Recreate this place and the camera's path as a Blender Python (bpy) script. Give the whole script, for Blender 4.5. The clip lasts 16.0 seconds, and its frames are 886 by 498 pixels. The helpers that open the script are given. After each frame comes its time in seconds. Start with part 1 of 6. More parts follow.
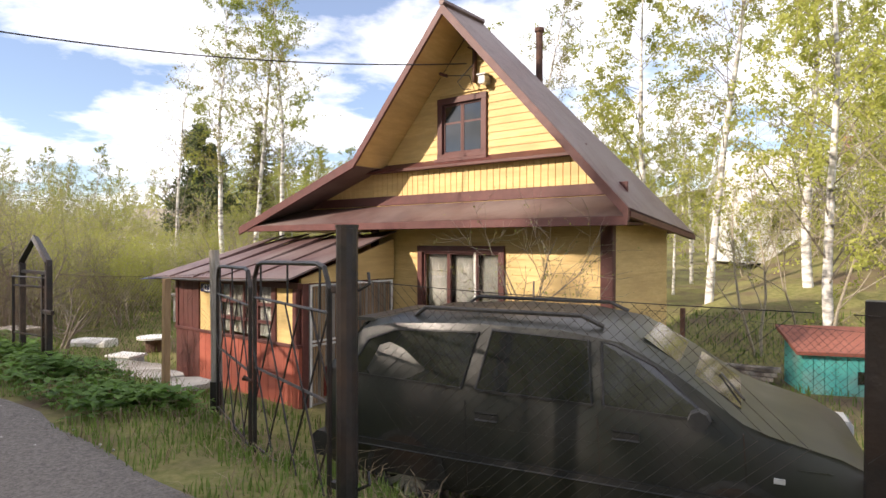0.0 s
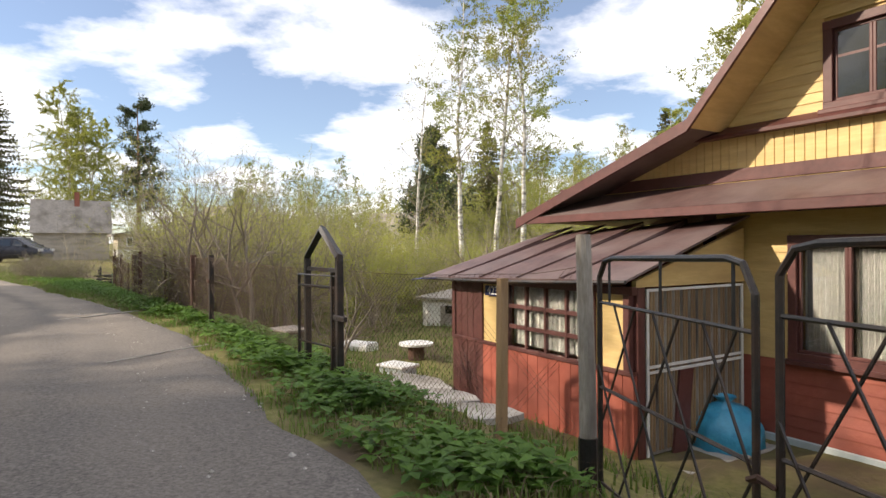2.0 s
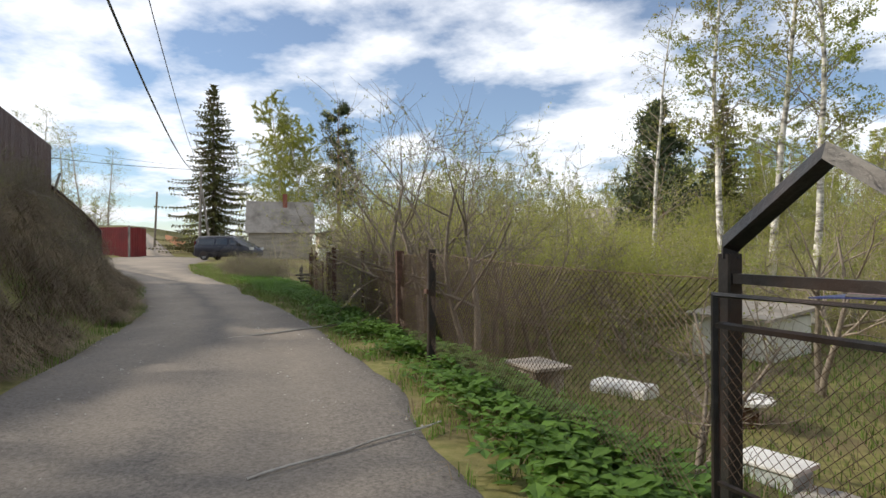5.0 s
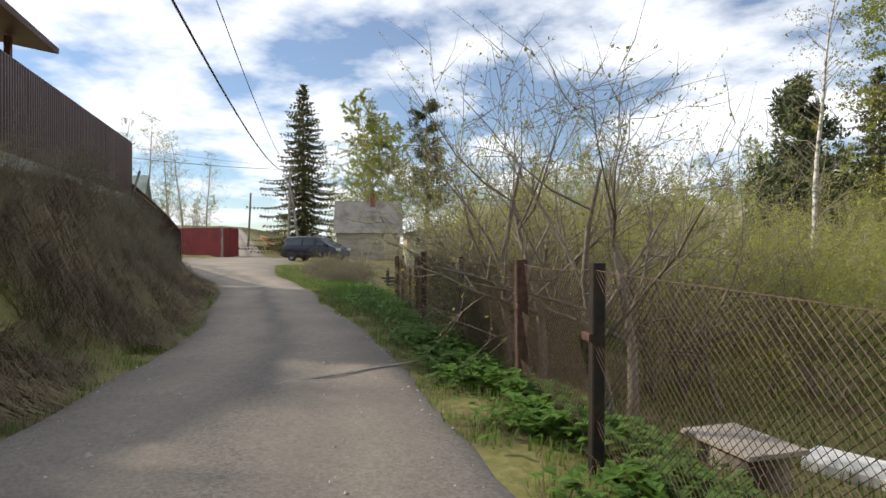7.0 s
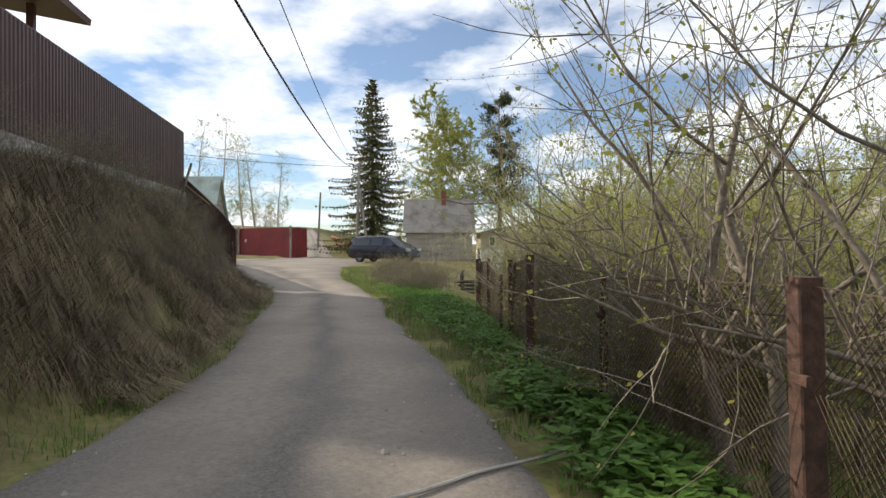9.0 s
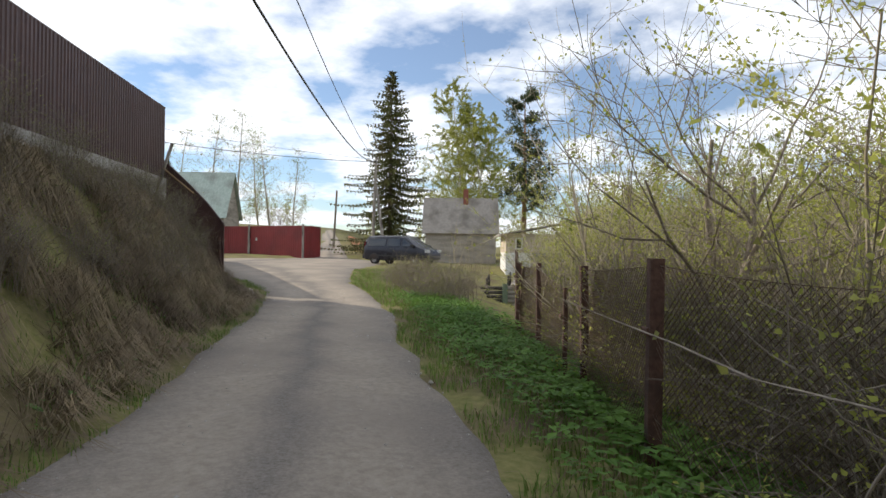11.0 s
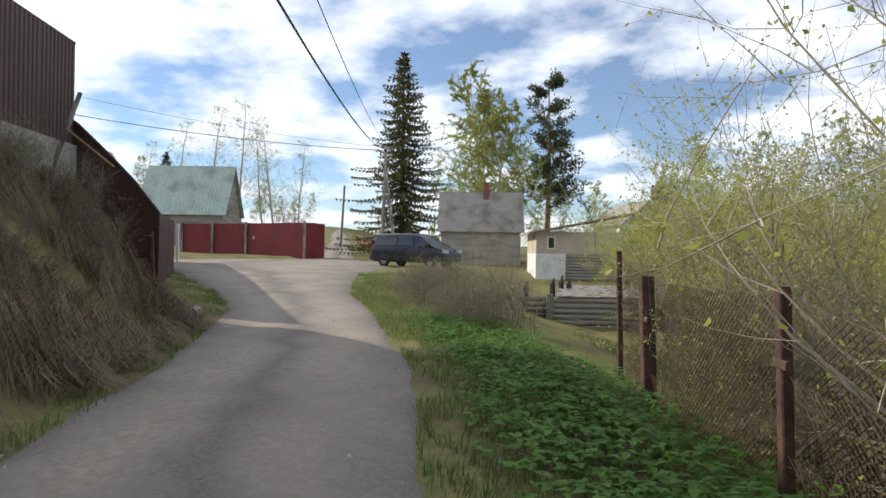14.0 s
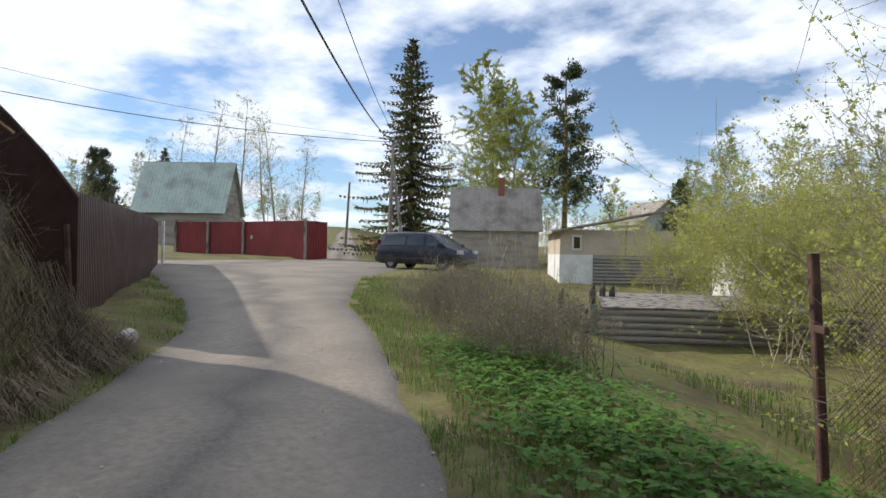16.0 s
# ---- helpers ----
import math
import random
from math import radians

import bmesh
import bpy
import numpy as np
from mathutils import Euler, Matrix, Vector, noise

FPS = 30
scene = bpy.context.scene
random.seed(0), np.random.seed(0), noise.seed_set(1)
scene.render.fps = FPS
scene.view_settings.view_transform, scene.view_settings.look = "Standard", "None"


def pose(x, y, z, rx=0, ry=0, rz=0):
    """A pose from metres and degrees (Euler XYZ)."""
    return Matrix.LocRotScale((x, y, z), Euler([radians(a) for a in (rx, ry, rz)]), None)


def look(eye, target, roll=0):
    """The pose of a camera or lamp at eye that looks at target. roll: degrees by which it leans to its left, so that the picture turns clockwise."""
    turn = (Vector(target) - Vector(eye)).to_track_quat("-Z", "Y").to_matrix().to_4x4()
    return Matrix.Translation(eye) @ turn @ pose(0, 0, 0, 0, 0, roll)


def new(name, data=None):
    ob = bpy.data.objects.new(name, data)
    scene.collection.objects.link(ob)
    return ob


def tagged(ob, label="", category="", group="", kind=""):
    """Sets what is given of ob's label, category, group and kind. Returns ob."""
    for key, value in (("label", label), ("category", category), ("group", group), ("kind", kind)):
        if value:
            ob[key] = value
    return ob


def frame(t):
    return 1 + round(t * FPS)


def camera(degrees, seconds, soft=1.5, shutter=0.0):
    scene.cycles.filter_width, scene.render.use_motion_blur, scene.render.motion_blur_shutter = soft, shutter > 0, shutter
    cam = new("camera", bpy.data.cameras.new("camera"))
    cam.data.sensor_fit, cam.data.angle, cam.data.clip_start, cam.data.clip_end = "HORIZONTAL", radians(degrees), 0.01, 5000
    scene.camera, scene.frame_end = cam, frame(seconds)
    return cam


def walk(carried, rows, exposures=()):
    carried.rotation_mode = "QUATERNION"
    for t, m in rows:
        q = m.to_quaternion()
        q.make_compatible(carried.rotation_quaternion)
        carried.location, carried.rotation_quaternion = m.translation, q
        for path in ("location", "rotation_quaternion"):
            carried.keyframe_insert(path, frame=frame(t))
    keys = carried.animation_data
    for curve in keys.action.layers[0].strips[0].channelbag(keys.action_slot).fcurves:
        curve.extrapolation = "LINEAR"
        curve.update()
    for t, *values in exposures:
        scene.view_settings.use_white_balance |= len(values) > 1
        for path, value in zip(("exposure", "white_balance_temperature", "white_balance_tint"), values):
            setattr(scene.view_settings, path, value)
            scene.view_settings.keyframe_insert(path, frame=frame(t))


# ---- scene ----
cam = camera(72.3, 16.0)
PATH = [
    (0, (1.476, -1.257, 1.51), (1.604, 0.739, 1.489), 0.1),
    (0.5, (1.094, -0.751, 1.476), (0.974, 1.246, 1.459), -0.1),
    (1, (0.667, -0.179, 1.455), (0.344, 1.795, 1.444), -0.3),
    (1.5, (0.192, 0.353, 1.414), (-0.217, 2.311, 1.405), -0.4),
    (2, (-0.262, 0.947, 1.357), (-0.802, 2.872, 1.349), -0.4),
    (2.5, (-0.723, 1.545, 1.353), (-1.373, 3.436, 1.336), -0.5),
    (3, (-1.209, 2.165, 1.324), (-1.957, 4.02, 1.312), -0.4),
    (3.5, (-1.716, 2.775, 1.303), (-2.514, 4.609, 1.29), -0.7),
    (4, (-2.265, 3.379, 1.279), (-3.119, 5.187, 1.266), -0.6),
    (4.5, (-2.793, 3.946, 1.236), (-3.765, 5.694, 1.23), -0.4),
    (7, (-5.169, 6.462, 1.325), (-6.476, 7.975, 1.325), -0.1),
    (7.5, (-5.706, 6.922, 1.325), (-7.058, 8.395, 1.326), -0.1),
    (8, (-6.288, 7.384, 1.342), (-7.713, 8.787, 1.345), -0.0),
    (8.5, (-6.892, 7.904, 1.349), (-8.34, 9.283, 1.35), -0.1),
    (9, (-7.527, 8.387, 1.344), (-8.997, 9.743, 1.345), -0.1),
    (11.5, (-10.71, 10.92, 1.302), (-12.229, 12.221, 1.311), 0.9),
    (12, (-11.435, 11.43, 1.332), (-12.962, 12.721, 1.34), 0.9),
    (12.5, (-12.139, 11.925, 1.337), (-13.668, 13.214, 1.344), 0.9),
    (13, (-12.852, 12.435, 1.343), (-14.383, 13.722, 1.35), 1.0),
    (13.5, (-13.548, 12.951, 1.331), (-15.081, 14.236, 1.339), 0.9),
    (14, (-14.254, 13.466, 1.324), (-15.79, 14.747, 1.332), 0.9),
    (14.5, (-14.953, 13.957, 1.323), (-16.491, 15.236, 1.331), 0.9),
    (15, (-15.6, 14.404, 1.334), (-17.144, 15.675, 1.342), 1.0),
    (15.5, (-16.239, 14.839, 1.341), (-17.786, 16.108, 1.35), 1.0),
    (16, (-16.917, 15.258, 1.328), (-18.467, 16.522, 1.337), 1.0),
]
walk(cam, [(t, look(eye, target, roll)) for t, eye, target, roll in PATH],
     [(0, 0.65, 6750, 18), (2, 0.45, 6850, 15), (4, 0.0, 6500, 11), (8, 0.03, 6520, 11), (12, 0.08, 6440, 11), (16, -0.12, 6050, 11)])
# ---------- world, sun ----------
ANG = -42.45
BASE = pose(0, 0, 0, 0, 0, ANG)   # the plan's own axes: s along the house front, n away from the lane
SUN_AZ_LOCAL = Vector((-0.42, -0.91, 0)).normalized()
SUN_EL = 27.5
to_sun = BASE.to_3x3() @ SUN_AZ_LOCAL
to_sun = Vector((to_sun.x * math.cos(radians(SUN_EL)), to_sun.y * math.cos(radians(SUN_EL)), math.sin(radians(SUN_EL))))
sun = new("sun", bpy.data.lights.new("sun", "SUN"))
sun.data.energy, sun.data.angle, sun.data.color = 4.6, radians(1.2), (1.0, 0.9, 0.74)
sun.matrix_world = look(to_sun * 50, (0, 0, 0))

world = bpy.data.worlds.new("sky")
scene.world = world
world.use_nodes = True
wn, wl = world.node_tree.nodes, world.node_tree.links
wn.clear()
sky = wn.new("ShaderNodeTexSky")
sky.sky_type, sky.sun_disc = "NISHITA", False
sky.sun_elevation = radians(SUN_EL)
sky.sun_rotation = math.atan2(to_sun.x, to_sun.y)
sky.dust_density, sky.ozone_density = 0.1, 4.0
tc = wn.new("ShaderNodeTexCoord")
sep = wn.new("ShaderNodeSeparateXYZ")
wl.new(tc.outputs["Generated"], sep.inputs[0])
# clouds lie on a flat layer: the direction divided by its height
den = wn.new("ShaderNodeMath"); den.operation = "ADD"; den.inputs[1].default_value = 0.16
wl.new(sep.outputs["Z"], den.inputs[0])
flat = wn.new("ShaderNodeVectorMath"); flat.operation = "DIVIDE"
comb = wn.new("ShaderNodeCombineXYZ")
for k in range(3):
    wl.new(den.outputs[0], comb.inputs[k])
wl.new(tc.outputs["Generated"], flat.inputs[0]); wl.new(comb.outputs[0], flat.inputs[1])
cl = wn.new("ShaderNodeTexNoise")
cl.inputs["Scale"].default_value, cl.inputs["Detail"].default_value, cl.inputs["Roughness"].default_value = 1.5, 9.0, 0.56
shift = wn.new("ShaderNodeMapping"); shift.inputs["Location"].default_value = (4.3, 2.2, 0.2)
wl.new(flat.outputs[0], shift.inputs[0]); wl.new(shift.outputs[0], cl.inputs["Vector"])
ramp = wn.new("ShaderNodeValToRGB")
ramp.color_ramp.elements[0].position, ramp.color_ramp.elements[1].position = 0.42, 0.56
ramp.color_ramp.elements[0].color = (0.1, 0.1, 0.1, 1)
wl.new(cl.outputs["Fac"], ramp.inputs[0])
cmix = wn.new("ShaderNodeMix"); cmix.data_type = "RGBA"
cmix.inputs["B"].default_value = (9.0, 9.3, 9.7, 1)
wl.new(ramp.outputs[0], cmix.inputs["Factor"]); wl.new(sky.outputs[0], cmix.inputs["A"])
bg = wn.new("ShaderNodeBackground"); bg.inputs["Strength"].default_value = 0.125
wo = wn.new("ShaderNodeOutputWorld")
wl.new(cmix.outputs["Result"], bg.inputs[0]); wl.new(bg.outputs[0], wo.inputs[0])


# ---------- materials ----------
def mat(name, c1, c2, scale=8.0, rough=0.8, bump=0.3, metal=0.0, spread=0.0, c3=None, big=0.6, stretch=(1, 1, 1), bscale=None, spec=0.4, through_light=0.0, world_pos=False):
    """Two colours mixed by fine grain, a third by large stains; spread: change of brightness from object to object."""
    m = bpy.data.materials.new(name)
    m.use_nodes = True
    nt = m.node_tree
    nd, ln = nt.nodes, nt.links
    b = nd["Principled BSDF"]
    co = nd.new("ShaderNodeTexCoord")
    mp = nd.new("ShaderNodeMapping")
    mp.inputs["Scale"].default_value = stretch
    if world_pos:
        gp = nd.new("ShaderNodeNewGeometry")
        ln.new(gp.outputs["Position"], mp.inputs[0])
    else:
        ln.new(co.outputs["Object"], mp.inputs[0])
    n1 = nd.new("ShaderNodeTexNoise")
    n1.inputs["Scale"].default_value, n1.inputs["Detail"].default_value, n1.inputs["Roughness"].default_value = scale, 6, 0.65
    ln.new(mp.outputs[0], n1.inputs["Vector"])
    r1 = nd.new("ShaderNodeValToRGB")
    r1.color_ramp.elements[0].position, r1.color_ramp.elements[1].position = 0.35, 0.65
    r1.color_ramp.elements[0].color, r1.color_ramp.elements[1].color = (*c1, 1), (*c2, 1)
    ln.new(n1.outputs["Fac"], r1.inputs[0])
    out = r1.outputs[0]
    n2 = nd.new("ShaderNodeTexNoise")
    n2.inputs["Scale"].default_value, n2.inputs["Detail"].default_value = big, 4
    ln.new(mp.outputs[0], n2.inputs["Vector"])
    if c3:
        r2 = nd.new("ShaderNodeValToRGB")
        r2.color_ramp.elements[0].position, r2.color_ramp.elements[1].position = 0.45, 0.68
        ln.new(n2.outputs["Fac"], r2.inputs[0])
        mx = nd.new("ShaderNodeMix"); mx.data_type = "RGBA"
        mx.inputs["B"].default_value = (*c3, 1)
        ln.new(r2.outputs[0], mx.inputs["Factor"]); ln.new(out, mx.inputs["A"])
        out = mx.outputs["Result"]
    if spread:
        oi = nd.new("ShaderNodeObjectInfo")
        ge = nd.new("ShaderNodeNewGeometry")
        ad = nd.new("ShaderNodeMath"); ad.operation = "ADD"
        ln.new(oi.outputs["Random"], ad.inputs[0]); ln.new(ge.outputs["Random Per Island"], ad.inputs[1])
        mr = nd.new("ShaderNodeMapRange")
        mr.inputs["From Max"].default_value = 2.0
        mr.inputs["To Min"].default_value, mr.inputs["To Max"].default_value = 1 - spread, 1 + spread
        ln.new(ad.outputs[0], mr.inputs[0])
        hs = nd.new("ShaderNodeHueSaturation")
        ln.new(mr.outputs[0], hs.inputs["Value"]); ln.new(out, hs.inputs["Color"])
        out = hs.outputs[0]
    ln.new(out, b.inputs["Base Color"])
    b.inputs["Metallic"].default_value = metal
    b.inputs["Specular IOR Level"].default_value = spec
    rr = nd.new("ShaderNodeMapRange")
    rr.inputs["To Min"].default_value, rr.inputs["To Max"].default_value = max(0.03, rough - 0.12), min(1, rough + 0.1)
    ln.new(n2.outputs["Fac"], rr.inputs[0]); ln.new(rr.outputs[0], b.inputs["Roughness"])
    if bump:
        bn = nd.new("ShaderNodeBump")
        bn.inputs["Strength"].default_value, bn.inputs["Distance"].default_value = bump, 0.02
        if bscale:
            n3 = nd.new("ShaderNodeTexNoise")
            n3.inputs["Scale"].default_value, n3.inputs["Detail"].default_value = bscale, 5
            ln.new(mp.outputs[0], n3.inputs["Vector"]); ln.new(n3.outputs["Fac"], bn.inputs["Height"])
        else:
            ln.new(n1.outputs["Fac"], bn.inputs["Height"])
        ln.new(bn.outputs[0], b.inputs["Normal"])
    if through_light:
        tr = nd.new("ShaderNodeBsdfTranslucent")
        ln.new(out, tr.inputs["Color"])
        ms = nd.new("ShaderNodeMixShader"); ms.inputs[0].default_value = through_light
        ln.new(b.outputs[0], ms.inputs[1]); ln.new(tr.outputs[0], ms.inputs[2])
        ln.new(ms.outputs[0], nd["Material Output"].inputs[0])
    return m


ROAD = mat("gravel_lane", (0.27, 0.23, 0.185), (0.37, 0.32, 0.26), 14, 0.95, 0.22, c3=(0.25, 0.215, 0.18), big=0.5, bscale=110, spec=0.2, world_pos=True)
def road_tracks(m):
    """Pale dusty wheel tracks, grey gravel between them and along the edges, by the share across the lane."""
    nd, ln = m.node_tree.nodes, m.node_tree.links
    at = nd.new("ShaderNodeAttribute"); at.attribute_name = "across"
    geo = nd.new("ShaderNodeNewGeometry")
    nz = nd.new("ShaderNodeTexNoise")
    nz.inputs["Scale"].default_value, nz.inputs["Detail"].default_value = 0.9, 6.0
    ln.new(geo.outputs["Position"], nz.inputs["Vector"])
    off = nd.new("ShaderNodeMath"); off.operation = "MULTIPLY_ADD"
    off.inputs[1].default_value, off.inputs[2].default_value = 0.34, -0.17
    ln.new(nz.outputs["Fac"], off.inputs[0])
    ad = nd.new("ShaderNodeMath"); ad.operation = "ADD"
    ln.new(at.outputs["Fac"], ad.inputs[0]); ln.new(off.outputs[0], ad.inputs[1])
    rp = nd.new("ShaderNodeValToRGB")
    stops = [(0.0, 0.35), (0.1, 0.6), (0.26, 1.0), (0.36, 0.95), (0.5, 0.3), (0.62, 0.9), (0.74, 1.0), (0.9, 0.6), (1.0, 0.3)]
    el = rp.color_ramp.elements
    el[0].position, el[1].position = stops[0][0], stops[-1][0]
    for p, v in stops[1:-1]:
        el.new(p)
    for e, (p, v) in zip(el, stops):
        e.position, e.color = p, (v, v, v, 1)
    ln.new(ad.outputs[0], rp.inputs[0])
    # share of pale dust along the lane; its fall also paints in shade
    du = nd.new("ShaderNodeAttribute"); du.attribute_name = "unshaded_dust"
    share = nd.new("ShaderNodeMath"); share.operation = "MULTIPLY"
    ln.new(rp.outputs[0], share.inputs[0]); ln.new(du.outputs["Fac"], share.inputs[1])
    grit = nd.new("ShaderNodeTexNoise")
    grit.inputs["Scale"].default_value, grit.inputs["Detail"].default_value, grit.inputs["Roughness"].default_value = 38.0, 8.0, 0.8
    ln.new(geo.outputs["Position"], grit.inputs["Vector"])
    gr = nd.new("ShaderNodeValToRGB")
    gr.color_ramp.elements[0].position, gr.color_ramp.elements[1].position = 0.36, 0.66
    gr.color_ramp.elements[0].color, gr.color_ramp.elements[1].color = (0.055, 0.051, 0.048, 1), (0.23, 0.21, 0.193, 1)
    ln.new(grit.outputs["Fac"], gr.inputs[0])
    b = nd["Principled BSDF"]
    unshaded_dust = b.inputs["Base Color"].links[0].from_socket
    mx = nd.new("ShaderNodeMix"); mx.data_type = "RGBA"
    ln.new(share.outputs[0], mx.inputs["Factor"]); ln.new(gr.outputs[0], mx.inputs["A"]); ln.new(unshaded_dust, mx.inputs["B"])
    ln.new(mx.outputs["Result"], b.inputs["Base Color"])


road_tracks(ROAD)
EARTH = mat("earth_and_grass", (0.13, 0.14, 0.045), (0.24, 0.215, 0.09), 9, 1.0, 0.8, c3=(0.13, 0.098, 0.065), big=0.8, spec=0.1, world_pos=True)
GRASS = mat("grass_blades", (0.1, 0.18, 0.03), (0.18, 0.26, 0.055), 2, 0.7, 0, spread=0.35, through_light=0.35)
STRAW = mat("dry_grass", (0.16, 0.12, 0.075), (0.3, 0.235, 0.14), 2, 0.8, 0, spread=0.5, c3=(0.12, 0.088, 0.055), through_light=0.2)
WEED = mat("weed_leaves", (0.08, 0.17, 0.025), (0.14, 0.26, 0.04), 2, 0.6, 0, spread=0.35, through_light=0.4)
SPRING = mat("spring_leaves", (0.22, 0.27, 0.05), (0.32, 0.36, 0.08), 1.5, 0.7, 0, spread=0.35, c3=(0.3, 0.25, 0.08), through_light=0.5)
SPRING2 = mat("young_willow_leaves", (0.33, 0.36, 0.075), (0.45, 0.46, 0.12), 1.5, 0.7, 0, spread=0.3, through_light=0.5)
NEEDLE = mat("spruce_needles", (0.085, 0.1, 0.035), (0.16, 0.165, 0.07), 1.5, 0.8, 0, spread=0.4, c3=(0.13, 0.11, 0.06), through_light=0.15)
PINEN = mat("pine_needles", (0.065, 0.095, 0.045), (0.115, 0.14, 0.065), 1.5, 0.8, 0, spread=0.4, through_light=0.15)
BARK = mat("grey_bark", (0.16, 0.13, 0.1), (0.3, 0.26, 0.21), 25, 0.95, 0.6, spread=0.2)
BARKL = mat("pale_bark", (0.3, 0.26, 0.19), (0.46, 0.4, 0.3), 25, 0.9, 0.5, spread=0.2)
BIRCHB = mat("birch_bark", (0.62, 0.6, 0.55), (0.82, 0.8, 0.76), 4, 0.8, 0.4, c3=(0.1, 0.09, 0.08), big=3.0, stretch=(1, 1, 2.2))
PINEB = mat("pine_bark", (0.3, 0.16, 0.08), (0.22, 0.15, 0.11), 12, 0.95, 0.6)
YELLOW = mat("yellow_board_paint", (0.60, 0.42, 0.17), (0.68, 0.5, 0.22), 5, 0.62, 0.25, spread=0.07, c3=(0.54, 0.37, 0.16), big=1.2, stretch=(1, 1, 6))
BROWN = mat("oxblood_paint", (0.085, 0.03, 0.027), (0.125, 0.046, 0.04), 7, 0.5, 0.25, spread=0.1, c3=(0.09, 0.035, 0.03), big=1.5)
REDWALL = mat("red_plinth_paint", (0.3, 0.075, 0.05), (0.36, 0.1, 0.065), 6, 0.55, 0.25, spread=0.08, c3=(0.24, 0.07, 0.05), big=1.1)
ROOFM = mat("brown_sheet_roof", (0.1, 0.058, 0.054), (0.15, 0.092, 0.086), 6, 0.5, 0.3, spread=0.08, c3=(0.19, 0.145, 0.135), big=0.9, metal=0.1)
SLATE = mat("weathered_fibre_cement", (0.3, 0.27, 0.24), (0.4, 0.36, 0.31), 6, 0.9, 0.4, c3=(0.2, 0.18, 0.15), big=1.0)
BLACK = mat("black_iron_paint", (0.012, 0.012, 0.013), (0.028, 0.025, 0.024), 18, 0.42, 0.3, c3=(0.05, 0.03, 0.022), big=3.0)
RUST = mat("rusty_steel", (0.07, 0.035, 0.025), (0.13, 0.07, 0.05), 22, 0.9, 0.5, c3=(0.05, 0.03, 0.025), big=4)
WIRE = mat("rusty_wire", (0.1, 0.065, 0.045), (0.17, 0.12, 0.085), 12, 0.75, 0, metal=0.3)
WIREG = mat("galvanised_wire", (0.2, 0.2, 0.19), (0.3, 0.29, 0.27), 12, 0.6, 0, metal=0.5)
SILVER = mat("weathered_grey_wood", (0.24, 0.21, 0.18), (0.38, 0.35, 0.31), 12, 0.85, 0.5, c3=(0.06, 0.05, 0.045), big=1.5, stretch=(3, 3, 0.6))
WOOD = mat("bare_wood", (0.3, 0.19, 0.1), (0.4, 0.27, 0.15), 9, 0.8, 0.4, stretch=(3, 3, 0.5), c3=(0.2, 0.13, 0.08))
CONC = mat("concrete", (0.36, 0.34, 0.31), (0.48, 0.46, 0.42), 9, 0.95, 0.5, c3=(0.26, 0.24, 0.21), big=1.2)
WHITE = mat("white_paint", (0.7, 0.7, 0.68), (0.82, 0.82, 0.8), 6, 0.7, 0.2, c3=(0.6, 0.58, 0.54), big=1.2)
BLUEPL = mat("pale_blue_plinth", (0.42, 0.52, 0.56), (0.56, 0.63, 0.64), 6, 0.7, 0.3, c3=(0.4, 0.4, 0.38))
PROFILE = mat("brown_profiled_sheet", (0.075, 0.04, 0.036), (0.1, 0.054, 0.048), 3, 0.42, 0.08, c3=(0.085, 0.05, 0.045), big=0.8, metal=0.2)
REDM = mat("cherry_sheet", (0.2, 0.028, 0.03), (0.25, 0.038, 0.04), 3, 0.45, 0.08, c3=(0.17, 0.03, 0.032), metal=0.1)
GREENR = mat("green_tin_roof", (0.34, 0.42, 0.36), (0.46, 0.52, 0.46), 4, 0.45, 0.2, c3=(0.28, 0.3, 0.26), metal=0.4, spread=0.1)
GREYW = mat("grey_boards", (0.3, 0.27, 0.23), (0.42, 0.38, 0.33), 9, 0.9, 0.4, stretch=(1, 1, 5), c3=(0.22, 0.2, 0.17), spread=0.15)
CARP = mat("dusty_dark_green_car_paint", (0.014, 0.017, 0.015), (0.022, 0.025, 0.022), 5, 0.36, 0.02, c3=(0.03, 0.029, 0.027), big=2.0, metal=0.0, spec=0.5)
VANP = mat("graphite_van_paint", (0.03, 0.032, 0.042), (0.045, 0.045, 0.055), 4, 0.28, 0.02, metal=0.4, spec=0.6)
RUBBER = mat("tyre_rubber", (0.02, 0.02, 0.02), (0.04, 0.038, 0.035), 30, 0.9, 0.4)
ALLOY = mat("grey_alloy", (0.4, 0.4, 0.4), (0.55, 0.55, 0.55), 12, 0.35, 0.1, metal=0.8)
PLAST = mat("black_plastic", (0.02, 0.02, 0.02), (0.03, 0.03, 0.03), 30, 0.55, 0.2)
BLUEBAG = mat("blue_polythene", (0.03, 0.28, 0.48), (0.05, 0.38, 0.6), 9, 0.35, 0.8, bscale=14, spec=0.6)
TEAL = mat("teal_paint", (0.06, 0.36, 0.33), (0.1, 0.46, 0.42), 8, 0.8, 0.3, c3=(0.2, 0.34, 0.3), big=2)
PLATE = mat("navy_enamel", (0.02, 0.03, 0.1), (0.03, 0.04, 0.13), 8, 0.35, 0.05)
CURTAIN = mat("lace_curtain", (0.2, 0.195, 0.18), (0.34, 0.33, 0.31), 25, 0.95, 0.4, stretch=(4, 4, 0.6))
# near-black tone that paints the shade of a room behind glass
ROOMSHADE = mat("painted_room_shade", (0.04, 0.035, 0.03), (0.07, 0.06, 0.05), 4, 0.95, 0.1)
CHAR = mat("charred_timber", (0.02, 0.018, 0.016), (0.06, 0.052, 0.045), 14, 0.95, 0.8, c3=(0.1, 0.09, 0.08), big=2)
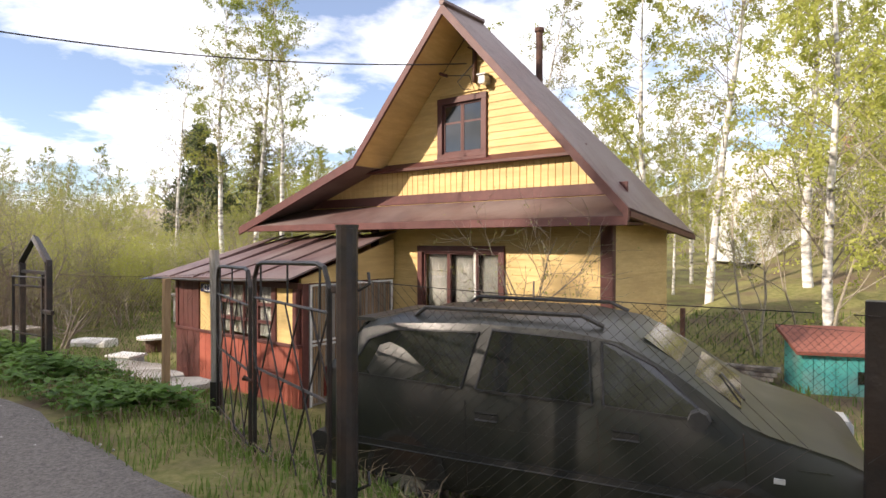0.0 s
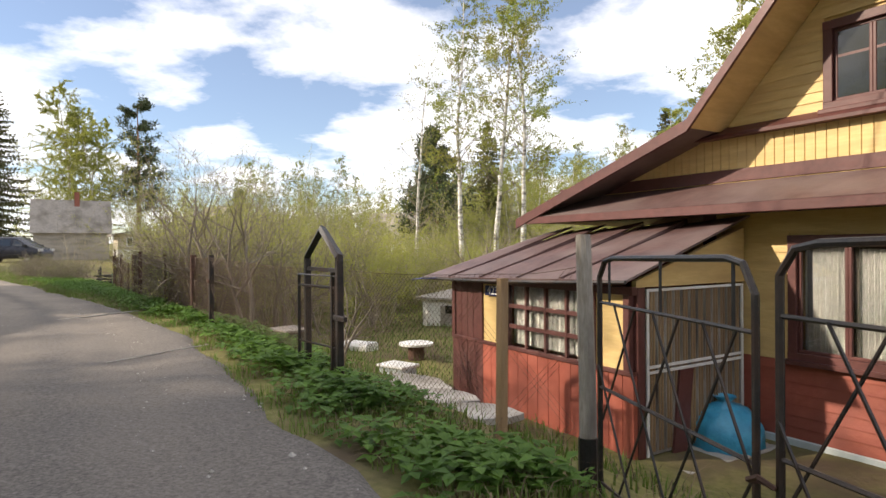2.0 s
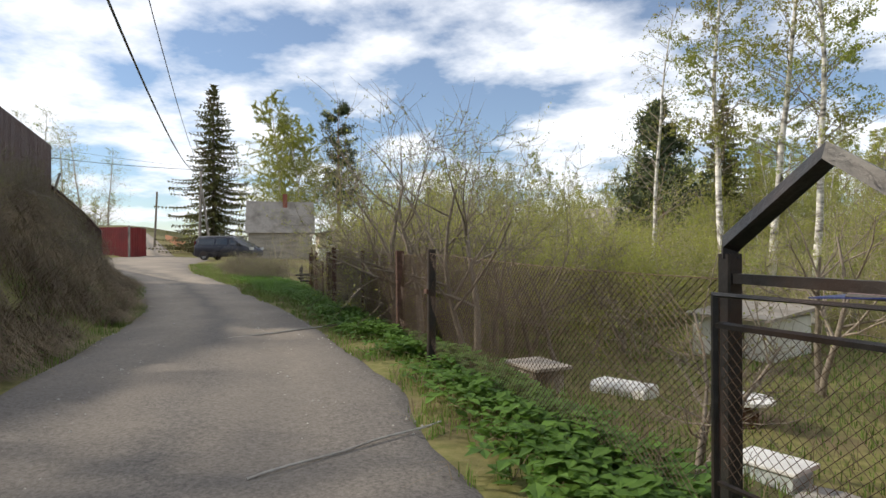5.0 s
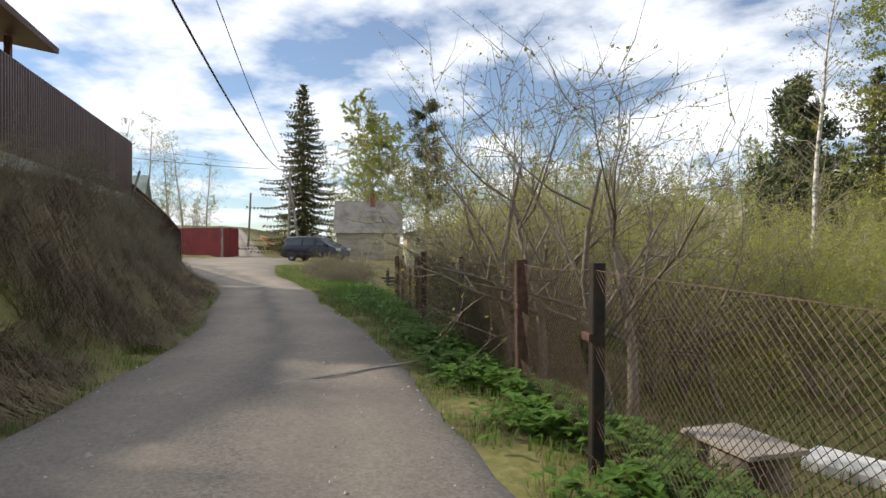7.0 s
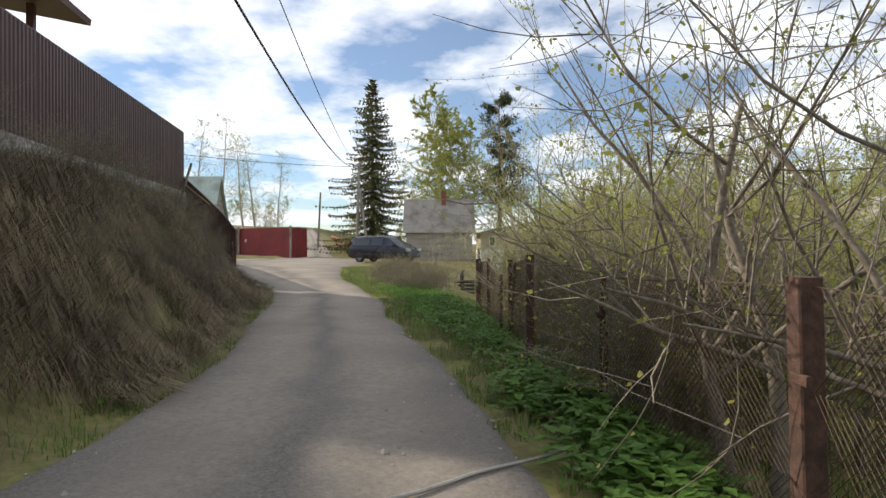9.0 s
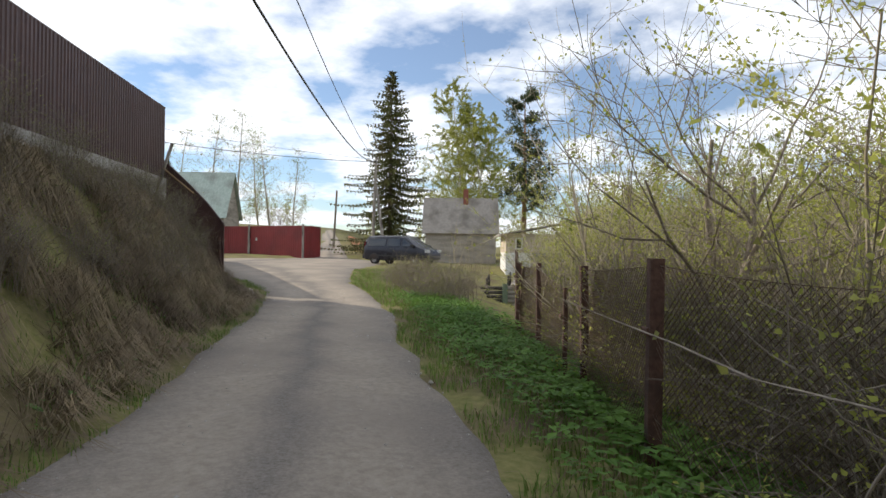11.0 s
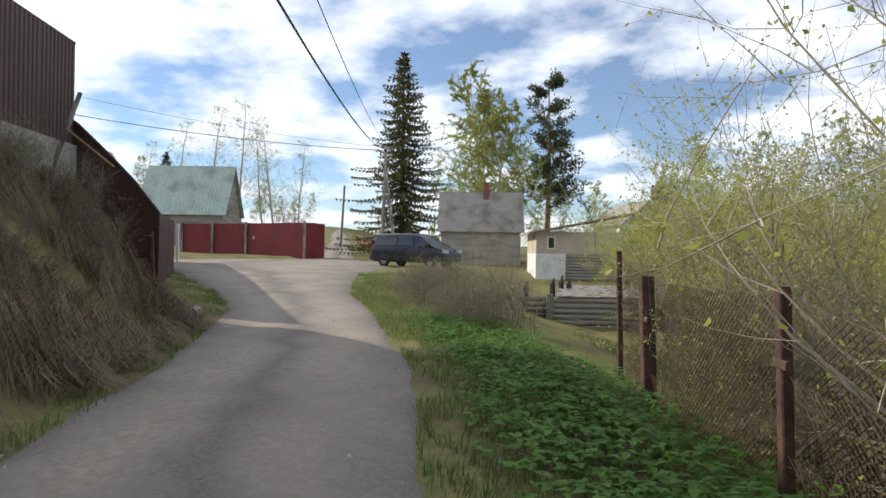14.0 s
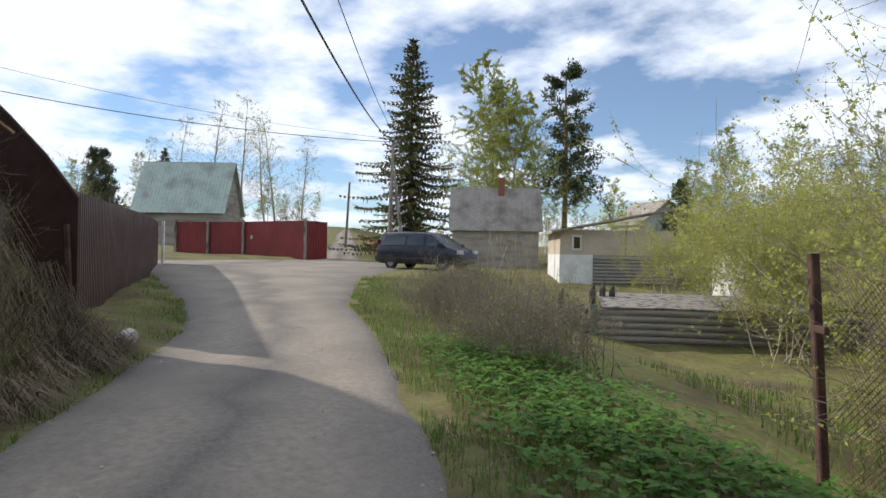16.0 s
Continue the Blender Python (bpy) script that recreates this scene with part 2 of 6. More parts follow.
LOGM = mat("silvery_log", (0.22, 0.2, 0.18), (0.36, 0.33, 0.3), 10, 0.9, 0.5, stretch=(0.6, 4, 4), spread=0.15)
WHITER = mat("pale_sheet_roof", (0.62, 0.62, 0.62), (0.75, 0.75, 0.75), 4, 0.5, 0.1)
BRICKM = mat("brick_red_paint", (0.24, 0.085, 0.06), (0.3, 0.11, 0.08), 8, 0.85, 0.3)


def glass(name, tint, rough=0.03):
    m = bpy.data.materials.new(name)
    m.use_nodes = True
    nt = m.node_tree
    b = nt.nodes["Principled BSDF"]
    b.inputs["Base Color"].default_value = (*tint, 1)
    b.inputs["Roughness"].default_value = rough
    b.inputs["Transmission Weight"].default_value = 1.0
    b.inputs["IOR"].default_value = 1.45
    return m


GLASS = glass("window_glass", (0.9, 0.93, 0.92))
CARGLASS = glass("tinted_car_glass", (0.25, 0.28, 0.28), 0.04)
GLASSDARK = mat("dark_reflecting_glass", (0.012, 0.014, 0.014), (0.02, 0.022, 0.022), 2, 0.03, 0, spec=1.0)
LAMPG = mat("lamp_glass", (0.5, 0.5, 0.5), (0.6, 0.6, 0.6), 20, 0.15, 0.1, spec=0.8)
TAIL = mat("red_lamp_glass", (0.1, 0.01, 0.01), (0.14, 0.014, 0.014), 20, 0.2, 0.1, spec=0.8)


# ---------- mesh builder ----------
class Mesh:
    def __init__(self):
        self.v, self.f = [], []

    def add(self, vs, fs):
        k = len(self.v)
        self.v.extend(vs)
        self.f.extend([tuple(i + k for i in f) for f in fs])
        return self

    def box(self, x0, y0, z0, x1, y1, z1, c=0.0):
        """A box; c: width of its bevelled edges (along the long way)."""
        if c <= 0:
            return self.add([(x0, y0, z0), (x1, y0, z0), (x1, y1, z0), (x0, y1, z0), (x0, y0, z1), (x1, y0, z1), (x1, y1, z1), (x0, y1, z1)],
                            [(3, 2, 1, 0), (4, 5, 6, 7), (0, 1, 5, 4), (1, 2, 6, 5), (2, 3, 7, 6), (3, 0, 4, 7)])
        size = (x1 - x0, y1 - y0, z1 - z0)
        ax = size.index(max(size))
        lo, hi = [x0, y0, z0], [x1, y1, z1]
        a, b = [k for k in range(3) if k != ax]
        ring = [(lo[a] + c, lo[b]), (hi[a] - c, lo[b]), (hi[a], lo[b] + c), (hi[a], hi[b] - c), (hi[a] - c, hi[b]), (lo[a] + c, hi[b]), (lo[a], hi[b] - c), (lo[a], lo[b] + c)]
        vs = []
        for e in (lo[ax], hi[ax]):
            for p in ring:
                q = [0, 0, 0]
                q[ax], q[a], q[b] = e, p[0], p[1]
                vs.append(tuple(q))
        fs = [tuple(range(8)), tuple(range(15, 7, -1))] + [(i, (i + 1) % 8, 8 + (i + 1) % 8, 8 + i) for i in range(8)]
        return self.add(vs, fs)

    def tube(self, pts, rads, sides=6, cap=True):
        pts = [Vector(p) for p in pts]
        n = len(pts)
        if not hasattr(rads, "__len__"):
            rads = [rads] * n
        vs, fs = [], []
        ref = None
        for i, p in enumerate(pts):
            d = (pts[min(i + 1, n - 1)] - pts[max(i - 1, 0)]).normalized()
            if ref is None:
                ref = d.orthogonal().normalized()
            ref = (ref - d * ref.dot(d))
            ref = ref.normalized() if ref.length > 1e-6 else d.orthogonal().normalized()
            o = d.cross(ref)
            for k in range(sides):
                a = 2 * math.pi * k / sides
                vs.append(tuple(p + (ref * math.cos(a) + o * math.sin(a)) * rads[i]))
        for i in range(n - 1):
            for k in range(sides):
                k2 = (k + 1) % sides
                fs.append((i * sides + k, i * sides + k2, (i + 1) * sides + k2, (i + 1) * sides + k))
        if cap:
            fs.append(tuple(range(sides - 1, -1, -1)))
            fs.append(tuple((n - 1) * sides + k for k in range(sides)))
        return self.add(vs, fs)

    def bar(self, a, b, w=0.02, h=0.02):
        return self.tube([a, b], w * 0.62, 4)

    def prism(self, poly, e0, e1, axis=1):
        """A polygon drawn out along an axis from e0 to e1."""
        n = len(poly)
        vs = []
        for e in (e0, e1):
            for p in poly:
                q = list(p)
                q.insert(axis, e)
                vs.append(tuple(q))
        return self.add(vs, [tuple(range(n)), tuple(range(2 * n - 1, n - 1, -1))] + [(i, (i + 1) % n, n + (i + 1) % n, n + i) for i in range(n)])

    def slab(self, a, b, c, d, t):
        """A four-cornered sheet of thickness t, below the corners."""
        P = [Vector(p) for p in (a, b, c, d)]
        no = (P[1] - P[0]).cross(P[3] - P[0]).normalized() * t
        return self.add([tuple(p) for p in P] + [tuple(p - no) for p in P],
                        [(0, 1, 2, 3), (7, 6, 5, 4), (0, 4, 5, 1), (1, 5, 6, 2), (2, 6, 7, 3), (3, 7, 4, 0)])

    def data(self, name, material, smooth=False, fix=True):
        me = bpy.data.meshes.new(name)
        me.from_pydata(self.v, [], self.f)
        if fix and len(self.f) < 4000:
            bm = bmesh.new()
            bm.from_mesh(me)
            bmesh.ops.recalc_face_normals(bm, faces=bm.faces)
            bm.to_mesh(me)
            bm.free()
        me.materials.append(material)
        if smooth:
            me.polygons.foreach_set("use_smooth", [True] * len(me.polygons))
        me.update()
        return me


def part(name, m, material, parent, label="", smooth=False):
    ob = new(name, m.data(name, material, smooth) if isinstance(m, Mesh) else m)
    ob.parent = parent
    return tagged(ob, label)


def thing(name, label, category, s=0.0, n=0.0, z=0.0, turn=0.0, group="", kind=""):
    ob = new(name)
    ob.matrix_world = BASE @ pose(s, n, z, 0, 0, turn)
    return tagged(ob, label, category, group, kind)


def solid(name, m, material, label, category, s=0.0, n=0.0, z=0.0, turn=0.0, group="", kind="", smooth=False):
    ob = new(name, m.data(name, material, smooth, fix=kind != "stuff"))
    ob.matrix_world = BASE @ pose(s, n, z, 0, 0, turn)
    return tagged(ob, label, category, group, kind)


# ---------- ground ----------
def lerp(x, xs, ys):
    return float(np.interp(x, xs, ys))


RS = [-400, -120, -62, -56, -50, -44, -36, -32, -26, -23.4, -18.5, -16, -11, -5, 6, 40]
RR = [-82, -20.2, -7.8, -4.4, -3.4, -4.2, -3.0, -1.7, -0.25, 0.0, 1.1, 1.5, 2.1, 1.95, 2.0, 2.0]
RL = [-88, -23.2, -10.6, -19, -21, -12, -6.8, -4.7, -3.05, -2.6, -1.55, -1.35, -1.25, -1.2, -1.3, -1.3]


def right_edge(s):
    return lerp(s, RS, RR)


def left_edge(s):
    return lerp(s, RS, RL)


def lane_z(s):
    return lerp(s, [-400, -120, -62, -50, -30, 40], [16, 3.2, 0.62, 0.5, 0.0, 0.0])


def ease(x):
    x = min(1, max(0, x))
    return x * x * (3 - 2 * x)


def height(s, n):
    z = lane_z(s)
    r, l = right_edge(s), left_edge(s)
    if n > r:
        d = n - r
        low = lerp(s, [-75, -60, -48, -36, -26, -3.6, -2.4, 40], [1.0, 0.3, -0.35, -0.95, -1.0, -1.0, -0.56, -0.56])
        reach = lerp(s, [-30, -20, -3.8, -2.4, 10], [5.0, 4.2, 4.0, 1.7, 1.7])
        flat_part = lerp(s, [-40, -26, -18, -14, -3, -1.5, 3], [2.6, 1.4, 0.5, 0.2, 0.3, 0.3, 0.3])
        k = ease((d - flat_part) / reach)
        z = z + (low - z) * k
        z += lerp(d, [12, 45, 90, 300], [0, 1.5, 7, 38]) * (1 if s > -30 else lerp(s, [-90, -30], [0.4, 1]))
        if s > -3 and n > 11:
            z += (n - 11) * 0.13 * ease((s + 6) / 6)
    elif n < l:
        d = l - n
        top = lerp(s, [-34, -31.5, -30, -22, -14, -9, -5, 10], [0.2, 0.6, 2.65, 2.6, 2.3, 1.5, 1.0, 0.8])
        reach = lerp(s, [-30, -22, -14, -8], [3.4, 2.9, 3.2, 4.0])
        z = z + top * ease((d - 0.15) / reach) if s > -34.5 else z + 0.15 * ease(d)
        z += lerp(d, [20, 60, 300], [0, 2, 30])
    return z


def rough_height(s, n):
    bumpy = 0.06 if n > right_edge(s) + 0.3 or n < left_edge(s) - 0.3 else 0.012
    return height(s, n) + bumpy * noise.noise(Vector((s * 1.1, n * 1.1, 0.3))) + bumpy * 0.5 * noise.noise(Vector((s * 3.3, n * 3.3, 4.3)))


def axis_steps(lo, hi, fine_lo, fine_hi, fine):
    xs = list(np.arange(fine_lo, fine_hi, fine))
    step, x = fine, fine_hi
    while x < hi:
        xs.append(x); step *= 1.16; x += step
    step, x, pre = fine, fine_lo, []
    while x > lo:
        step *= 1.16; x -= step; pre.append(x)
    return pre[::-1] + xs


sx, ny = axis_steps(-900, 500, -40, 6, 0.3), axis_steps(-600, 900, -9, 10, 0.22)
gm = Mesh()
gm.v = [(s, n, rough_height(s, n)) for n in ny for s in sx]
W = len(sx)
gm.f = [(j * W + i, j * W + i + 1, (j + 1) * W + i + 1, (j + 1) * W + i) for j in range(len(ny) - 1) for i in range(W - 1)]
solid("ground", gm, EARTH, "earth ground with patchy spring grass beside a lane", "ground", kind="structure", smooth=True)

rm = Mesh()
rs = list(np.arange(8, -70, -0.35)) + list(np.arange(-70, -300, -3.0))
for s in rs:
    s = float(s)
    wob = 0.13 * noise.noise(Vector((s * 0.8, 1.0, 0))), 0.13 * noise.noise(Vector((s * 0.8, 7.0, 0)))
    l, r = left_edge(s) - wob[0] - 0.05, right_edge(s) + wob[1] + 0.05
    for k in range(25):
        e = k / 24
        n = l + (r - l) * e
        crown = 0.03 * math.sin(math.pi * e) - 0.022 * (math.exp(-((e - 0.28) / 0.07) ** 2) + math.exp(-((e - 0.72) / 0.07) ** 2))
        lip = -0.05 if k in (0, 24) else 0.012
        rm.v.append((s, n, lane_z(s) + crown + lip + 0.02 + 0.014 * noise.noise(Vector((s * 2.1, n * 2.1, 2)))))
rm.f = [(i * 25 + k, i * 25 + k + 1, (i + 1) * 25 + k + 1, (i + 1) * 25 + k) for i in range(len(rs) - 1) for k in range(24)]
road_ob = solid("road", rm, ROAD, "worn beige gravel lane with tyre tracks", "road", kind="structure", smooth=True)
across = road_ob.data.attributes.new("across", "FLOAT", "POINT")
dusty = road_ob.data.attributes.new("unshaded_dust", "FLOAT", "POINT")
# less pale dust towards the house: darker gravel colour with the lane's shade in it
dusty.data.foreach_set("value", [lerp(s, [-24, -16, -10, 8], [1.0, 0.75, 0.22, 0.12]) for s in rs for k in range(25)])
across.data.foreach_set("value", [k / 24 for s in rs for k in range(25)])


# ---------- plants ----------
def quad(m, p, u, v):
    m.add([tuple(p), tuple(p + u * 0.5 + v * 0.3), tuple(p + v), tuple(p - u * 0.5 + v * 0.3)], [(0, 1, 2, 3)])


def rnd_dir(rng, up=0.0):
    while True:
        d = Vector((rng.uniform(-1, 1), rng.uniform(-1, 1), rng.uniform(-1, 1) + up))
        if 0.1 < d.length:
            return d.normalized()


def grow(rng, wood, tips, p, d, length, r, depth, up, wander, kids, segs=4, sides=5):
    pts, rads = [p.copy()], [r]
    for k in range(segs):
        d = (d + rnd_dir(rng) * wander + Vector((0, 0, up))).normalized()
        p = p + d * (length / segs)
        pts.append(p.copy()); rads.append(r * (1 - 0.72 * (k + 1) / segs))
    wood.tube(pts, rads, sides if depth > 1 else 3, cap=False)
    if depth <= 1:
        tips.append(pts)
    if depth > 0:
        for k in range(kids):
            e = rng.uniform(0.3, 1.0) * segs
            i = min(int(e), segs - 1)
            q = pts[i].lerp(pts[i + 1], e - i)
            side = (d + rnd_dir(rng) * 1.15).normalized()
            grow(rng, wood, tips, q, side, length * rng.uniform(0.45, 0.72), max(0.004, rads[i] * 0.55), depth - 1, up, wander, max(2, kids - 1), max(3, segs - 1), sides)


def leafy(rng, tips, per, size, out, hang=0.0):
    for pts in tips:
        for k in range(per):
            i = rng.randrange(len(pts) - 1)
            q = pts[i].lerp(pts[i + 1], rng.random()) + rnd_dir(rng) * size * 0.9
            s = size * rng.uniform(0.5, 1.2)
            quad(out, q, rnd_dir(rng) * s * 0.8, (rnd_dir(rng) - Vector((0, 0, hang))).normalized() * s)


def bare_tree(seed, tall, leaf, per, size, stems=1, bark=BARK, lean=0.2, kids=5, depth=3, r=0.07):
    rng = random.Random(seed)
    wood, tips, leaves = Mesh(), [], Mesh()
    for k in range(stems):
        d = Vector((rng.uniform(-lean, lean), rng.uniform(-lean, lean), 1)).normalized()
        grow(rng, wood, tips, Vector((rng.uniform(-1, 1) * min(0.12 * stems, 0.55), rng.uniform(-1, 1) * min(0.12 * stems, 0.55), -0.15)), d, tall * rng.uniform(0.55, 0.75), r * rng.uniform(0.7, 1.1), depth, 0.1, 0.22, kids, 5, 6)
    leafy(rng, tips, per, size, leaves)
    return wood.data("trunk", bark, True), leaves.data("crown", leaf)


def birch_tree(seed, tall, per=14, size=0.13, leaf=SPRING, bare_to=0.35, r=0.12, bark=BIRCHB, wide=1.0):
    rng = random.Random(seed)
    wood, twigs, tips, leaves = Mesh(), Mesh(), [], Mesh()
    pts = [Vector((0, 0, -0.3))]
    d = Vector((rng.uniform(-.06, .06), rng.uniform(-.06, .06), 1))
    for k in range(12):
        d = (d + rnd_dir(rng) * 0.06).normalized(); d.z = max(d.z, 0.9)
        pts.append(pts[-1] + d * (tall / 12))
    wood.tube(pts, [r * (1 - 0.93 * k / 12) + 0.006 for k in range(13)], 8, cap=False)
    count = int(tall * 4)
    for k in range(count):
        e = bare_to + (1 - bare_to) * (k + rng.random()) / count
        i = min(int(e * 12), 11)
        q = pts[i].lerp(pts[i + 1], e * 12 - i)
        a = rng.uniform(0, 6.283)
        ln = wide * tall * 0.19 * (1.15 - e) * rng.uniform(0.6, 1.25) + 0.3
        grow(rng, twigs, tips, q, Vector((math.cos(a), math.sin(a), rng.uniform(0.5, 1.3))).normalized(), ln, 0.02 * (1.3 - e), 2, -0.05, 0.16, 3, 4, 4)
    leafy(rng, tips, per, size, leaves, 0.5)
    return wood.data("trunk", bark, True), twigs.data("branches", BARK), leaves.data("crown", leaf)


def spruce_tree(seed, tall, wide):
    rng = random.Random(seed)
    wood, green = Mesh(), Mesh()
    wood.tube([(0, 0, -0.3), (0.05, 0, tall * 0.5), (0, 0, tall)], [tall * 0.016, tall * 0.01, 0.01], 8)
    z = tall * 0.05
    while z < tall - 0.15:
        e = z / tall
        reach = wide * (1 - e) ** 0.8 * rng.uniform(0.68, 1.2) + 0.12
        num = int(8 + 7 * (1 - e))
        for k in range(num):
            a = 6.283 * (k + rng.random() * 0.8) / num
            R = reach * rng.uniform(0.5, 1.2)
            out = Vector((math.cos(a), math.sin(a), 0))
            side = Vector((-out.y, out.x, 0))
            p0 = Vector((0, 0, z + rng.uniform(-.15, .15)))
            steps = max(3, int(R / 0.3))
            for i in range(1, steps + 1):
                f = i / steps
                p = p0 + out * R * f + Vector((0, 0, -0.5 * R * f + 0.32 * R * f * f))
                w = (0.22 + 0.42 * (1 - f)) * min(1, 0.3 + R / 2)
                for sg in (-1, 1):
                    quad(green, p, (out * 0.2 + Vector((0, 0, 0.05))) * 1.0, (side * sg * w + out * 0.3 * w + Vector((0, 0, -0.25 * w - rng.uniform(0, 0.16)))))
                quad(green, p, side * 0.18, out * 0.35 + Vector((0, 0, rng.uniform(-.1, .12))))
                quad(green, p, side * 0.14, Vector((rng.uniform(-.1, .1), rng.uniform(-.1, .1), -rng.uniform(.2, .5))))
        z += 0.3 + 0.26 * (1 - e)
    return wood.data("trunk", BARK, True), green.data("crown", NEEDLE)


def pine_tree(seed, tall):
    rng = random.Random(seed)
    wood, green, tips = Mesh(), Mesh(), []
    wood.tube([(0, 0, -0.3), (0.15, 0.1, tall * 0.5), (0, 0, tall)], [tall * 0.017, tall * 0.012, 0.03], 8)
    for k in range(46):
        e = rng.uniform(0.3, 1.0)
        a = rng.uniform(0, 6.283)
        ln = tall * 0.19 * (1.2 - e) * rng.uniform(0.5, 1.3) + 0.3
        grow(rng, wood, tips, Vector((0, 0, tall * e)), Vector((math.cos(a), math.sin(a), 0.25)).normalized(), ln, 0.04, 1, 0.03, 0.2, 4, 4, 4)
    for pts in tips:
        for q in pts[1:]:
            for j in range(16):
                quad(green, q + rnd_dir(rng) * 0.25, rnd_dir(rng) * 0.12, rnd_dir(rng, 0.5) * 0.34)
    return wood.data("trunk", PINEB, True), green.data("crown", PINEN)


def plant(name, label, category, meshes, s, n, turn=0.0, size=1.0, group="", z=None, names=("trunk", "crown")):
    ob = thing(name, label, category, s, n, height(s, n) - 0.03 if z is None else z, turn, group)
    ob.scale = (size, size, size)
    for nm, me in zip(names, meshes):
        part(nm, me, None, ob)
    return ob


BN = ("trunk", "limb", "crown")
birches = [birch_tree(11, 13, 26, 0.085), birch_tree(12, 12, 18, 0.08), birch_tree(13, 10, 40, 0.095, SPRING2, 0.15, wide=1.25)]
poplar = birch_tree(14, 14, 5, 0.1, SPRING, 0.25, 0.14, BARKL, 1.2)
sparse = birch_tree(15, 10, 4, 0.07, SPRING, 0.3, 0.09)
grove = birch_tree(16, 15, 120, 0.085, SPRING2, 0.1, 0.16, BIRCHB, 1.5)
fruit = [bare_tree(21, 3.6, SPRING, 3, 0.035, 2, BARK, 0.3, 6, 3, 0.06), bare_tree(22, 3.2, SPRING, 3, 0.035, 3, BARK, 0.4, 6, 3, 0.052), bare_tree(23, 4.0, SPRING2, 4, 0.04, 4, BARKL, 0.35, 5, 3, 0.032)]
willow = [bare_tree(31, 4.2, SPRING2, 20, 0.06, 8, BARKL, 0.45, 5, 3, 0.028), bare_tree(32, 3.4, SPRING, 9, 0.05, 9, BARKL, 0.55, 5, 3, 0.022)]
twiggy = bare_tree(45, 1.15, SPRING, 1, 0.035, 12, BARK, 0.6, 5, 2, 0.012)
sprout = bare_tree(44, 5.2, SPRING2, 26, 0.05, 7, BARKL, 0.16, 5, 2, 0.03)
brush = [bare_tree(41, 2.3, SPRING, 2, 0.035, 26, BARK, 0.3, 4, 2, 0.008), bare_tree(42, 1.8, SPRING2, 5, 0.04, 24, BARK, 0.5, 4, 2, 0.007)]
stems = bare_tree(43, 4.5, SPRING2, 3, 0.05, 12, BARKL, 0.25, 3, 1, 0.022)
spruce = spruce_tree(51, 16.0, 4.9)
pine = pine_tree(52, 16.0)
young_pine = pine_tree(53, 9.0)

rng = random.Random(5)
# trees that stand out
plant("spruce_tree", "tall dark spruce with drooping boughs beside a pole", "tree", spruce, -68.5, -5.3, 0, 1.04, z=0.8)
plant("birch_tree", "large birch in fresh yellow-green leaf", "tree", grove, -76, 1.6, 40, 1.2, z=0.6, names=BN)
for s, n, turn in [(-75, 3.4, 100), (-77, 0.2, 210), (-76.5, 2.6, 300)]:
    plant("birch_tree", "large birch in fresh yellow-green leaf", "tree", grove, s, n, turn, 1.0, "birch clump behind the shed", z=0.6, names=BN)
plant("pine_tree", "tall pine with dark layered crown", "tree", pine, -78.3, 7.6, 0, 1.08, z=0.3)
for s, n, v, size, turn in [(-19.2, 15.5, 0, 1.0, 10), (-20.1, 14.9, 1, 1.08, 80), (-20.9, 14.0, 0, 1.02, 200), (-14.0, 22, 2, 1.15, 30), (-10.6, 21.5, 1, 1.05, 120),
                            (-2.5, 16.5, 0, 0.9, 30), (-0.4, 17.5, 2, 1.0, 90), (1.8, 15.2, 1, 0.85, 150), (-5.6, 20.5, 2, 1.2, 15), (0.6, 12.6, 2, 0.8, 70)]:
    plant("birch_tree", "slender white-barked birch with thin spring leaves", "tree", birches[v], s, n, turn, size, "birches behind the house", names=BN)
plant("birch_tree", "sparse young birch with white trunk, almost bare", "tree", sparse, -23.6, 13.4, 0, 1.02, names=BN)
for s, n, size, turn in [(-95, -38, 1.0, 0), (-92, -32, 1.1, 50), (-93, -28, 1.15, 90), (-96, -26, 1.0, 140), (-88, -22, 0.9, 200), (-100, -45, 0.9, 20), (-90, -20, .8, 70)]:
    plant("aspen_tree", "tall bare aspen with pale branches", "tree", poplar, s, n, turn, size * 1.15, "bare aspens behind the green roof", names=BN, z=1.5)
plant("pine_tree", "small bushy pine beyond roofs", "tree", young_pine, -86, -41, 0, 1.1, z=1.5)
plant("spruce_tree", "young dark spruce beyond the roofs", "tree", spruce, -92, -37, 0, 0.72, z=1.5)
plant("pine_tree", "pine behind far roofs", "tree", young_pine, -90, 22, 0, 1.0, z=0.2)
plant("spruce_tree", "dark spruce standing among white birches", "tree", spruce, -33, 24, 20, 0.62)
plant("pine_tree", "dense pine behind birches", "tree", young_pine, -31.4, 19.0, 0, 0.95)
plant("spruce_tree", "slim dark spruce in the wood", "tree", spruce, -30, 38, 20, 0.7)
# wood behind the gardens
for k in range(120):
    s, n = rng.uniform(-80, 14), rng.uniform(21, 52)
    if -52 < s < -36 and n < 30:
        n += 14
    v = rng.randrange(3)
    plant("birch_tree", "birch of a light wood in young leaf", "tree", birches[v], s, n, rng.uniform(0, 360), rng.uniform(0.5, 0.85), "birch wood behind the gardens", names=BN)
for k in range(130):
    s, n = rng.uniform(-170, -62), rng.uniform(-90, 80)
    if -30 < n + (s + 60) * 0.02 < 12 and s > -90 or abs(n - (right_edge(s) + left_edge(s)) / 2) < 6:
        continue
    plant("birch_tree", "far tree in young leaf", "tree", birches[rng.randrange(3)], s, n, rng.uniform(0, 360), rng.uniform(0.45, 0.8), "far trees", names=BN)
